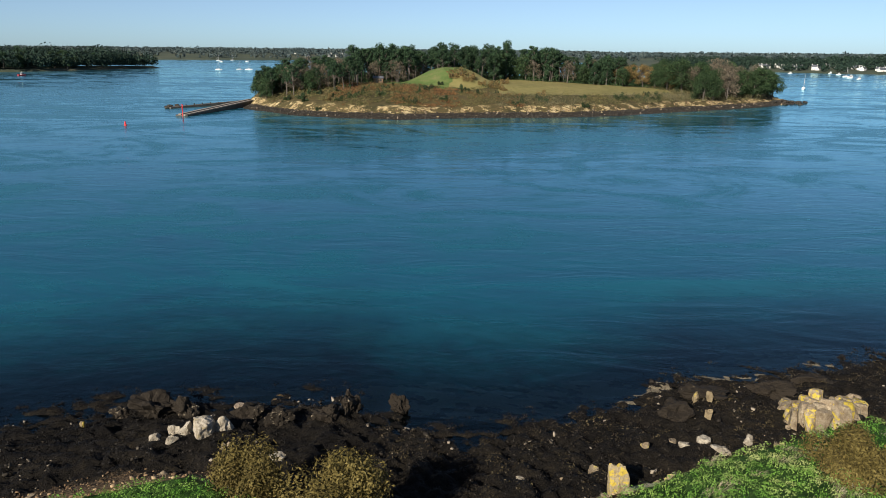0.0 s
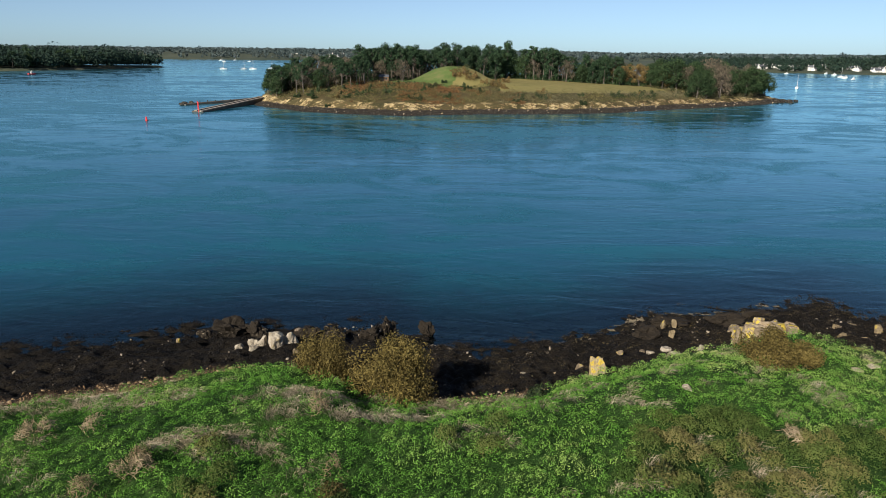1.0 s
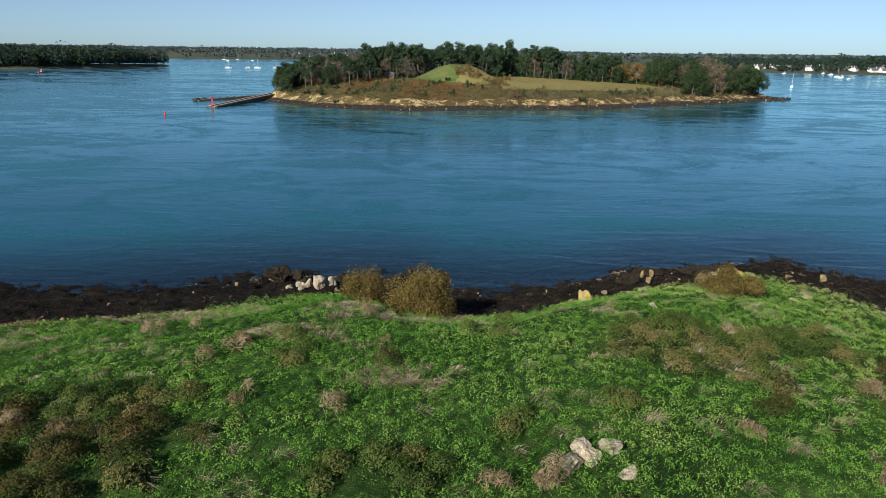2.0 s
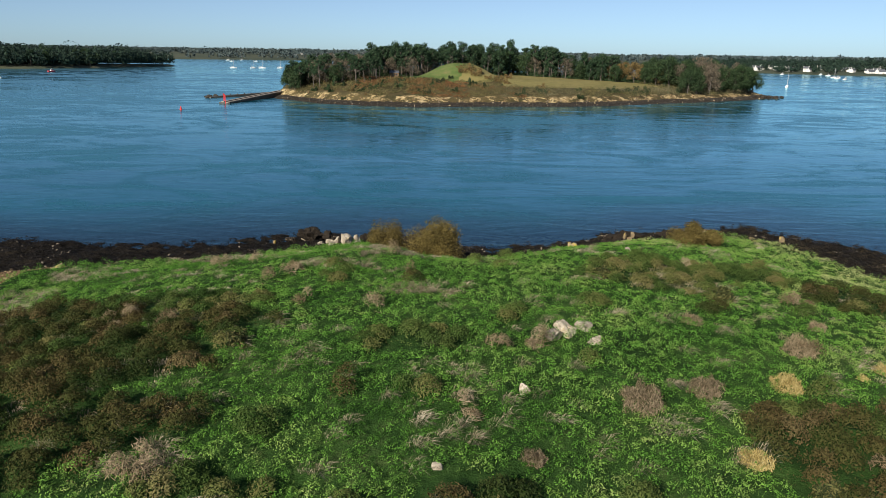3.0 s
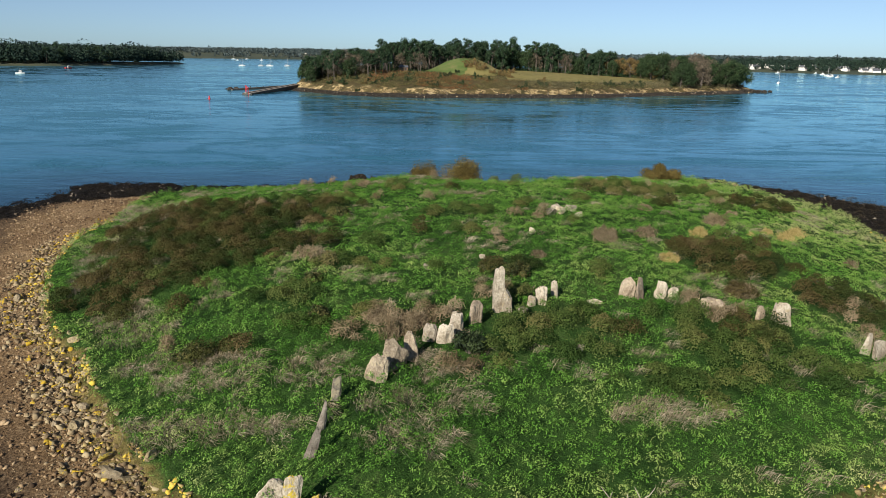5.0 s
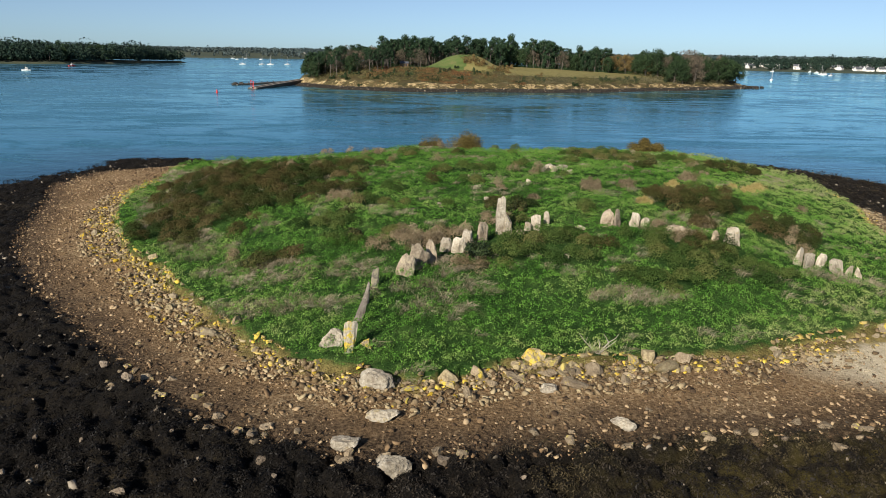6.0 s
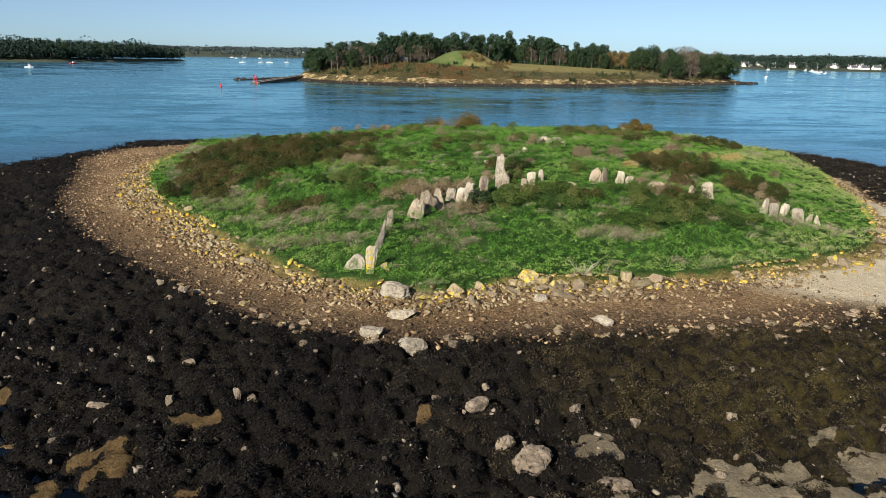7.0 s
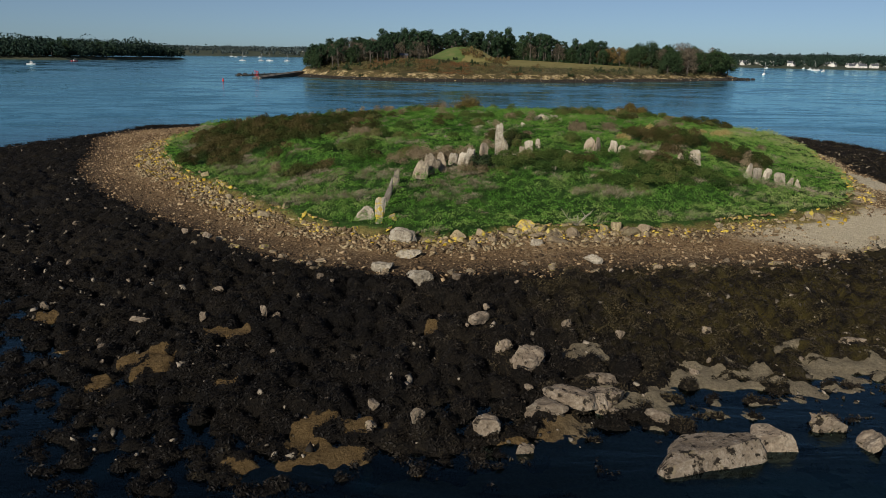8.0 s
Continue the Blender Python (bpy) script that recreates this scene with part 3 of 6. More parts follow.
def tube(bm, points, radii, sides=6):
    """A tapered tube along points."""
    loops = []
    for i, p in enumerate(points):
        p = Vector(p)
        way = (Vector(points[min(i + 1, len(points) - 1)]) - Vector(points[max(i - 1, 0)])).normalized()
        u = way.orthogonal().normalized()
        v = way.cross(u)
        loops.append([bm.verts.new(p + radii[i] * (math.cos(a) * u + math.sin(a) * v)) for a in (2 * math.pi * j / sides for j in range(sides))])
    for a, b in zip(loops, loops[1:]):
        for j in range(sides):
            bm.faces.new((a[j], a[(j + 1) % sides], b[(j + 1) % sides], b[j]))
    bm.faces.new(loops[-1])
    bm.faces.new(loops[0][::-1])


def polar(radii, count, fine=0):
    """Verts (x, y) and faces of rings round the islet's middle; fine: extra spokes over the southern flat."""
    a = np.linspace(-np.pi, np.pi, count, endpoint=False)
    if fine:
        low, high = radians(-145), radians(-62)
        a = np.sort(np.concatenate([a[(a < low) | (a > high)], np.linspace(low, high, fine)]))
        count = len(a)
    r = np.asarray(radii)
    x, y = CX + r[:, None] * np.cos(a), CY + r[:, None] * np.sin(a)
    i, j = np.meshgrid(np.arange(len(r) - 1), np.arange(count), indexing="ij")
    k = (j + 1) % count
    f = np.stack([i * count + j, (i + 1) * count + j, (i + 1) * count + k, i * count + k], -1).reshape(-1, 4)
    return x.ravel(), y.ravel(), f


def leaves(centres, size, length=1.0, up=0.0, facing=None, spread=0.45):
    """Small diamond leaves, one at each centre, turned at random; up: how much they stand; facing: the ways that they look out."""
    n = len(centres)
    u = rng.normal(size=(n, 3))
    if facing is None:
        u[:, 2] += up * np.sign(u[:, 2])
        across = rng.normal(size=(n, 3))
    else:
        across = facing / np.linalg.norm(facing, axis=1)[:, None] + spread * rng.normal(size=(n, 3))
        u = np.cross(u, across)
    u /= np.linalg.norm(u, axis=1)[:, None]
    v = np.cross(u, across)
    v /= np.linalg.norm(v, axis=1)[:, None]
    s = (np.asarray(size) * rng.uniform(0.6, 1.4, n))[:, None]
    c = np.asarray(centres)
    verts = np.stack([c - u * s * length, c - v * s * 0.5, c + u * s * length, c + v * s * 0.5], 1).reshape(-1, 3)
    return verts, np.arange(4 * n).reshape(-1, 4)


def blades(x, y, z, height, width, lean, wind=0.25):
    """Grass blades: one narrow triangle each, bent over by lean."""
    n = len(x)
    a = rng.uniform(0, 2 * np.pi, n)
    w = np.stack([np.cos(a), np.sin(a), np.zeros(n)], 1) * (width * rng.uniform(0.6, 1.3, n))[:, None]
    b = rng.uniform(0, 2 * np.pi, n)
    t = lean * rng.uniform(0.2, 1.2, n)
    h = height * rng.uniform(0.5, 1.2, n)
    foot = np.stack([x, y, z], 1)
    tip = foot + np.stack([np.cos(b) * t * h + wind * t * h, np.sin(b) * t * h + 0.4 * wind * t * h, h], 1)
    return np.stack([foot - w, foot + w, tip], 1).reshape(-1, 3), np.arange(3 * n).reshape(-1, 3)


def rock(seed, size, chops=7, square=3.0, rough=0.06, detail=3, taper=0.0, steep=0.8):
    """A bmesh of a weathered rock: a rounded block, chopped by planes, tapered and roughened; its foot at z = 0."""
    rnd = random.Random(seed)
    bm = bmesh.new()
    bmesh.ops.create_icosphere(bm, subdivisions=detail, radius=1.0)
    planes = [(Vector((rnd.gauss(0, 1), rnd.gauss(0, 1), rnd.gauss(0.1, steep))).normalized(), rnd.uniform(0.48, 0.9)) for _ in range(chops)]
    shift = Vector((seed * 3.7, seed * 1.3, seed * 2.1))
    for v in bm.verts:
        p = v.co.copy()
        p /= (abs(p.x) ** square + abs(p.y) ** square + abs(p.z) ** square) ** (1 / square)
        for n, d in planes:
            over = p.dot(n) - d
            if over > 0:
                p -= n * over
        q = Vector((p.x, p.y, p.z * 0.6))
        p += v.co * (noise.noise(q * 1.8 + shift) * rough * 2.4 + noise.noise(q * 4.5 + shift) * rough * 1.3 + noise.noise(q * 10 + shift) * rough * 0.5)
        k = 1 - taper * (p.z + 1) / 2
        v.co = Vector((p.x * k * size[0] / 2, p.y * k * size[1] / 2, (p.z + 1) / 2 * size[2]))
    return bm


def single(name, bm, material, m, label, category, group=""):
    """A thing of one mesh at a pose."""
    ob = part(name, bm, material, None)
    ob.matrix_world = m
    return tagged(ob, label, category, group)


# ---------------------------------------------------------------- sea and ground
radii = np.concatenate([np.arange(0, 40, 0.55), np.arange(40, 70, 0.2), np.arange(70, 86, 0.5), np.geomspace(86, 6500, 40)])
gx, gy, gf = polar(radii, 620, 640)
ground_mesh = mesh_of("ground", np.stack([gx, gy, islet(gx, gy)], 1), gf, M_ISLET, flat=False)
gr, gg, gs, gw = rings(gx, gy)
values(ground_mesh, "turf", gg - gr)
values(ground_mesh, "weed", gr - gs)
values(ground_mesh, "sand", sandy(gx, gy))
values(ground_mesh, "olive", np.clip(spots(gx, gy, OLIVE_WEED) * 2.0, 0, 1))
values(ground_mesh, "pale", np.clip(spots(gx, gy, PALE) * 3.5, 0, 1))
tagged(new("ground", ground_mesh), "low islet of turf, brown shingle and dark wrack, sea bed around", "ground", kind="structure")

radii = np.concatenate([np.arange(28, 110, 0.6), np.geomspace(110, 6500, 60)])
gx, gy, gf = polar(radii, 420)
water_mesh = mesh_of("water", np.stack([gx, gy, np.zeros_like(gx)], 1), gf, M_WATER, flat=False)
values(water_mesh, "depth", np.clip(-islet(gx, gy), 0, 9))
tagged(new("water", water_mesh), "calm blue-green tidal channel with current lines", "water", kind="structure")

xs, ys = np.arange(-150, 232, 1.5), np.arange(272, 500, 1.5)
gx, gy = (a.ravel() for a in np.meshgrid(xs, ys))
i, j = np.meshgrid(np.arange(len(ys) - 1), np.arange(len(xs) - 1), indexing="ij")
n = len(xs)
gf = np.stack([i * n + j, i * n + j + 1, (i + 1) * n + j + 1, (i + 1) * n + j], -1).reshape(-1, 4)
isle_mesh = mesh_of("island_ground", np.stack([gx, gy, far_island(gx, gy)], 1), gf, M_ISLAND, flat=False)
values(isle_mesh, "inland", inland(gx, gy))


def in_field(x, y):
    """The mown field: between the cliff-top scrub and the wood."""
    return ((inland(x, y) > 40) & (x > 24 + (y - 330) * 0.05) & (x < 118) & (y < 428 - 0.25 * x)).astype(float)


values(isle_mesh, "field", np.maximum(in_field(gx, gy), (np.hypot(gx + 1, gy - 372) < 27).astype(float)))
values(isle_mesh, "green", ((np.hypot(gx + 1, gy - 372) < 27) & (gx < 5 + 0.25 * (gy - 362))).astype(float) + ((gx > -40) & (gx < -8) & (np.abs(gy - 368) < 9)))
tagged(new("island_ground", isle_mesh), "low island with sandy cliffs, brown heath, a field and a grass mound", "ground", kind="structure")

# ---------------------------------------------------------------- standing stones and rocks of the islet


def on(x, y, sink=0.0):
    return float(islet(x, y)) - sink


# x, y, height, width, lean in degrees to +x
STONES = [(-13.6, -38.7, 1.75, 0.66, 4), (-13.6, -35.3, 1.35, 0.52, 20), (-13.4, -33.3, 1.30, 0.46, 14), (-12.9, -31.0, 1.40, 0.44, 5),
          (-11.2, -29.1, 1.35, 0.98, 14), (-10.0, -28.0, 1.62, 1.12, -5), (-9.1, -27.0, 1.60, 0.80, -4), (-8.4, -24.7, 0.95, 0.65, 6),
          (-7.5, -24.9, 1.12, 0.82, 8), (-6.9, -23.5, 1.20, 0.86, 6), (-5.6, -22.3, 1.30, 0.70, 3), (-2.0, -19.4, 0.65, 0.56, 10),
          (-1.1, -19.0, 1.20, 0.82, -4), (-0.2, -17.9, 1.05, 0.46, 0), (4.9, -17.1, 1.32, 1.05, 6), (5.8, -17.3, 1.42, 0.68, -5),
          (7.2, -16.9, 1.10, 0.86, -3), (8.1, -17.0, 0.55, 0.66, 0), (10.2, -18.5, 0.62, 1.30, 0), (13.0, -19.6, 0.68, 0.74, 0),
          (13.8, -19.7, 1.00, 0.52, 8), (14.3, -20.2, 1.36, 0.90, -6), (17.8, -23.3, 1.20, 0.70, 5), (18.5, -23.5, 1.10, 0.94, 0),
          (19.6, -23.3, 1.00, 0.84, -2), (20.5, -23.9, 0.95, 0.92, -4), (21.3, -24.1, 0.72, 0.50, 4), (21.9, -24.5, 0.85, 0.58, 3)]
WARM = (4, 5, 6, 10, 14, 15, 18, 19)       # the browner stones of the circle
for n, (x, y, h, w, lean) in enumerate(STONES):
    slab = n < 4
    wide = w * (1.25 if slab else 1.24)
    bm = rock(260 + n, (wide, w * (0.42 if slab else 0.72), h + 0.4), chops=9 if slab else 5, square=6.0 if slab else 3.4, rough=0.08, detail=4,
              taper=(0.1, 0.34, 0.3, 0.2)[n] if slab else random.Random(n + 90).uniform(-0.02, 0.22), steep=0.4)
    single("standing_stone", bm, M_SLAB if n == 0 else M_GREYSLAB if slab else M_TAN if n in WARM else M_STONE, pose(x, y, on(x, y, 0.36), random.Random(n + 30).uniform(-9, 5), lean, 14 if slab else random.Random(n).uniform(-30, 40)),
           "upright granite slab with yellow lichen at the turf's edge" if n == 0 else "thin leaning grey granite slab set in turf" if slab else
           "brownish pink weathered granite standing stone in rough grass" if n in WARM else "pale weathered granite standing stone in rough grass", "standing stone", "stone circle")
bm = rock(231, (1.42, 0.95, 3.15), chops=9, square=7, rough=0.055, detail=4, taper=0.36, steep=0.3)
single("standing_stone", bm, M_STONE, pose(-4.15, -20.3, on(-4.15, -20.3, 0.3), 0, 5, 12), "tallest pale granite standing stone of the circle, tapered top", "standing stone", "stone circle")
bm = rock(232, (0.85, 0.7, 2.0), chops=7, square=5, rough=0.06, taper=0.3, detail=4)
single("standing_stone", bm, M_STONE, pose(-3.68, -20.55, on(-3.68, -20.55, 0.2), 0, 3, 5), "small granite stone against the tallest standing stone", "standing stone", "stone circle")

# x, y, width, height, depth over width, turn, tag: t turf, s shingle, w wrack, y yellow, p pale outcrop, g golden, b bright
ROCKS = [(-14.7, -37.7, 1.45, 0.85, 0.8, 10, "s"), (-11.8, -41.9, 1.75, 0.75, 0.62, -25, "s"), (-11.2, -44.9, 1.6, 0.42, 0.5, 0, "s"), (-12.7, -38.2, 0.7, 0.45, 0.8, 0, "y"),
         (-10.5, -48.6, 1.5, 0.75, 0.75, 15, "s"), (-7.4, -54.9, 1.25, 0.55, 0.55, 30, "w"), (-5.6, -58.4, 1.65, 0.8, 0.8, -15, "w"), (-6.5, -57.5, 0.8, 0.5, 0.7, 10, "w"),
         (-2.3, -59.2, 1.8, 0.55, 0.6, -5, "w"), (-12.7, -47.2, 1.25, 0.55, 0.7, 0, "s"), (-3.2, -41.9, 1, 0.35, 0.6, 0, "s"), (-0.7, -55.1, 0.45, 0.42, 0.8, 0, "w"),
         (-3.1, -54.3, 0.55, 0.42, 0.8, 40, "w"), (-0.1, -45.2, 1.2, 0.5, 0.7, 0, "s"), (5.4, -62.8, 1.25, 0.75, 0.8, 0, "w"), (6.6, -64, 1.35, 0.8, 0.8, 30, "w"),
         (-2.7, -61.2, 1.6, 0.85, 0.9, 60, "w"), (-4.2, -61.5, 2.1, 0.7, 0.6, -30, "w"), (-5.2, -62.1, 1.7, 0.55, 0.7, 10, "w"), (-1, -62.5, 0.95, 0.4, 0.7, -20, "w"),
         (10.6, -54.8, 1.4, 0.42, 0.6, 0, "w"), (-7.6, -63.8, 0.95, 0.5, 0.9, 0, "w"), (-10.2, -63.5, 0.65, 0.42, 0.8, 0, "w"), (-6.3, -64.8, 0.65, 0.4, 0.8, 0, "w"),
         (-9.2, -53.1, 0.65, 0.3, 0.6, -20, "w"), (-17.4, -53.7, 0.45, 0.38, 0.8, 0, "w"), (-20.9, -54.1, 0.42, 0.36, 0.8, 0, "w"), (-18, -53.9, 0.36, 0.5, 0.8, 0, "w"),
         (-23.8, -54.7, 0.85, 0.3, 0.6, 20, "w"), (2.7, 4.5, 1.2, 0.75, 0.8, 20, "t"), (3.6, 4.9, 1, 0.9, 0.8, -30, "t"), (3.3, 5.7, 1.1, 0.6, 0.8, 45, "t"),
         (4.7, 5.9, 1.2, 0.5, 0.7, -20, "t"), (5.2, 3.9, 1.1, 0.4, 0.7, 10, "t"), (0, -3.3, 0.65, 0.5, 0.8, 0, "t"), (-8.8, -13.1, 0.55, 0.4, 0.9, 0, "t"),
         (-4.6, -10.4, 0.56, 0.3, 0.7, 0, "t"), (0.4, -25.2, 0.52, 0.34, 0.8, 30, "t"), (2.3, -18.7, 1.1, 0.3, 0.5, -20, "t"), (-2.6, -20.7, 0.7, 0.28, 0.6, 0, "t"),
         (13.5, 29.9, 0.66, 0.34, 0.7, 0, "t"), (28, 36.5, 0.85, 0.42, 0.7, 0, "t"), (29.5, 37, 0.85, 0.5, 0.8, 0, "t"), (-25.1, 47.4, 0.7, 0.9, 0.8, 0, "p"),
         (-10.7, 42.9, 1.1, 0.6, 0.8, 0, "s"), (18.2, 48.1, 1.1, 1.6, 0.8, 0, "p"), (15.4, 44.1, 0.9, 0.5, 0.8, 0, "s"), (16.6, 44.5, 1, 0.65, 0.8, 0, "s"),
         (-15, 50.9, 1.1, 0.6, 0.8, 0, "w"), (-7.2, 52.1, 1.3, 0.6, 0.8, 0, "w"), (4.4, 41, 0.65, 0.45, 0.8, 0, "s"), (35.1, 52.2, 1.6, 0.9, 0.8, 0, "p"),
         (36.8, 52.9, 1.9, 1, 0.8, 20, "p"), (33.7, 48.8, 1.3, 0.7, 0.8, 0, "p"), (35.8, 48.8, 1.5, 0.8, 0.8, 30, "p"), (38.4, 51.2, 1.6, 1.1, 0.8, 0, "p"),
         (-16.1, 45.2, 1.7, 2.6, 0.85, 20, "b"), (-15, 46.3, 1.1, 2, 0.9, -10, "b"), (-17.2, 45.4, 1.2, 2.1, 0.8, 40, "b"), (-18.2, 45.6, 1, 1.5, 0.8, 10, "b"),
         (-17.6, 43.9, 0.8, 0.9, 0.8, 0, "b"), (-19, 44.6, 0.9, 1, 0.7, 25, "b"), (-21.6, 50, 1.5, 2.2, 0.8, 0, "b"), (-20.6, 49.6, 0.9, 1.5, 0.8, 50, "b"),
         (-7, 51.6, 0.6, 1.7, 0.8, 0, "b"), (9.7, 38.2, 1.15, 3.2, 0.7, 10, "g"), (17.4, 43.2, 1.4, 1, 0.7, 0, "b"), (19.5, 44.2, 0.9, 0.8, 0.7, 30, "b"),
         (18.6, 51.6, 1.1, 1.4, 0.8, 20, "p"), (19.4, 51.2, 1, 1.2, 0.8, -10, "p")]
ROCK_TAGS = {"t": (M_STONE, "pale lichened granite rock lying in the turf"), "s": (M_STONE, "pale rounded granite boulder on the shingle"),
             "w": (M_TIDAL, "pale boulder stained by wrack on the tidal flat"), "y": (M_YELLOW, "rock coated with yellow lichen at the turf's edge"),
             "g": (M_GOLD, "block of rock crusted with golden lichen at the turf's edge"), "p": (M_OUTCROP, "pale angular rock of an outcrop on the shore"),
             "b": (M_STONE, "bright lichened boulder among the wrack on the shore")}
for n, (x, y, w, h, d, turn, tag) in enumerate(ROCKS):
    h *= 0.5 if y > 30 else 1.0
    w *= 0.72 if tag == "p" else 1.0
    bm = rock(300 + n, (w, w * d, h * 1.35), chops=20 if tag == "p" else 9 if tag in "wb" else 3 if tag == "g" else 4 if tag == "s" else 8, square=9.0 if tag == "g" else 7.0 if tag in "pyb" else 2.7 if tag == "s" else 4.0, rough=0.04 if tag == "p" else 0.075, detail=4, steep=0.4 if tag == "p" else 0.8)
    single("boulder", bm, ROCK_TAGS[tag][0], pose(x, y, on(x, y, h * 0.3), 0, 0, turn), ROCK_TAGS[tag][1], "rock")

for n, (x, y, w, h, turn) in enumerate([(-21.0, 49.6, 4.2, 2.0, 20), (-18.8, 49.6, 2.6, 1.8, -30), (-23.4, 49.8, 2.2, 1.1, 60), (-6.9, 50.4, 2.6, 2.4, 70), (-8.4, 48.4, 2.6, 1.7, 40), (-3.4, 50.6, 2.2, 1.8, -20), (-14.0, 48.8, 3.2, 1.7, 0), (-11.6, 47.8, 2.6, 1.4, 30),
                                         (16.4, 49.6, 4.4, 1.7, 40), (19.8, 52.6, 4.6, 1.5, 10), (24.6, 53.2, 4.0, 1.3, -20), (29.4, 55.4, 4.4, 1.4, 15)]):
    w, h = w * 0.8, h * 0.72
    bm = rock(700 + n, (w, w * 0.75, h * 1.3), chops=12, square=3.0, rough=0.18, detail=4)
    single("weedy_boulder", bm, M_WEEDROCK, pose(x, y, on(x, y, h * 0.3), 0, 0, turn), "large boulder draped with dark brown wrack at the water's edge", "rock")

# the bedded outcrop at the north-eastern edge of the turf: upright joint blocks in rows
rnd = random.Random(17)
for row in range(6):
    for col in range(7):
        x = 23.4 + 0.92 * col + 0.35 * row * 0.6 + rnd.gauss(0, 0.12)
        y = 46.0 + 0.86 * row + 0.14 * col + rnd.gauss(0, 0.12)
        if col - row > 4 or row + col < 1:
            continue
        w = rnd.uniform(0.8, 1.15)
        crest = 3.0 - 0.26 * row - 0.14 * abs(col - 3) + rnd.gauss(0, 0.13)
        low = on(x, y, 0.3)
        bm = rock(900 + row * 10 + col, (w, w * rnd.uniform(0.75, 1.1), max(0.7, crest - low)), chops=5, square=11.0, rough=0.035, detail=3, taper=0.06, steep=0.5)
        single("outcrop_block", bm, M_CLIFF, pose(x, y, low, rnd.gauss(-5, 4), rnd.gauss(4, 4), 14 + rnd.gauss(0, 9)), "upright joint block of pale rock with yellow lichen", "rock", "shore outcrop")

# the two flat slabs in the shallows: quarried-looking blocks with level, pitted tops
for seed, x, y, size, turn, tip in ((951, -0.1, -64.9, (4.3, 2.3, 1.0), 20, -9), (952, 2.9, -64.2, (1.7, 1.5, 0.95), -22, -12)):
    bm = rock(seed, size, chops=4, square=10.0, rough=0.03, detail=5, taper=0.10, steep=0.2)
    single("flat_boulder", bm, M_TIDAL, pose(x, y, on(x, y, 0.15), -tip * 0.6, tip, turn), "large flat-topped pale slab stained by wrack in shallow water", "rock")

# rocks strewn along the turf's edge: a few shapes, copied
SHAPES = {}
for tag, mat in (("y", M_YELLOW), ("s", M_SHORE), ("w", M_TIDAL), ("g", M_GOLD)):
    for n in range(6):
        bm = rock(400 + n * 7 + ord(tag), (1.15, 0.85, 0.8), chops=11, square=5.0, rough=0.08, detail=2)
        me = bpy.data.meshes.new("edge_rock")
        bm.to_mesh(me)
        bm.free()
        me.materials.append(mat)
        SHAPES[tag, n] = me
rnd = random.Random(11)


JOINED = []


def strew(count, low, high, off, size, tag, label, group, join=False):
    """Rocks along a stretch of the turf's edge, between two bearings."""
    for _ in range(count):
        a = rnd.uniform(low, high)
        r = float(np.interp(a, *zip(*TURF))) + rnd.uniform(*off)
        x, y = CX + r * math.cos(radians(a)), CY + r * math.sin(radians(a))
        s = rnd.uniform(*size) * rnd.uniform(0.7, 1.3)
        me = SHAPES[tag, rnd.randrange(6)]
        m = pose(x, y, on(x, y, 0.26 * s), rnd.uniform(-25, 25), rnd.uniform(-25, 25), rnd.uniform(0, 360)) @ Matrix.Diagonal((s * rnd.uniform(0.8, 1.5), s, s * rnd.uniform(0.6, 1.2), 1))
        if join:
            JOINED.append((np.array([(m @ v.co)[:] for v in me.vertices]), np.array([p.vertices[:] for p in me.polygons])))
            continue
        ob = new("shore_rock" if tag == "s" else "lichen_rock", me)
        ob.matrix_world = m
        tagged(ob, label, "rock", group)


strew(100, -170, -118, (-0.5, 2.0), (0.15, 0.6), "g", "shore rock crusted with golden lichen below the turf", "lichen rocks")
strew(190, -180, -122, (0.1, 3.0), (0.15, 0.5), "g", "", "", join=True)
strew(60, 160, 180, (0.1, 2.8), (0.15, 0.5), "g", "", "", join=True)
strew(110, -122, -50, (0.0, 2.4), (0.12, 0.4), "g", "", "", join=True)
start = np.cumsum([0] + [len(v) for v, f in JOINED])
stuff("lichen_stones", mesh_of("lichen_stones", np.concatenate([v for v, f in JOINED]), np.concatenate([f + i for i, (v, f) in zip(start, JOINED)]), M_GOLDSTONES), "stones crusted with golden lichen below the turf's edge", "stones")
strew(26, -168, -118, (-0.2, 2.4), (0.15, 0.75), "y", "small shore rock coated with yellow lichen", "lichen rocks")
strew(30, -118, -97, (-0.2, 1.8), (0.15, 0.6), "y", "small shore rock coated with yellow lichen", "lichen rocks")
strew(44, -98, -79, (-0.4, 1.5), (0.2, 0.95), "g", "shore rock crusted with golden lichen below the turf", "lichen rocks")
strew(46, -98, -78, (0.0, 2.6), (0.2, 0.9), "s", "angular shore rock below the turf", "shore rocks")
strew(16, -78, -50, (-0.2, 1.0), (0.15, 0.5), "y", "small shore rock coated with yellow lichen", "lichen rocks")
strew(16, -56, -34, (0.2, 1.8), (0.3, 0.95), "y", "shore rock coated with yellow lichen below the turf", "lichen rocks")
strew(20, 100, 150, (0.5, 9.0), (0.2, 0.8), "s", "small brown shore rock on the shingle", "shore rocks")
strew(20, 55, 85, (0.5, 9.0), (0.2, 0.8), "s", "small brown shore rock on the shingle", "shore rocks")
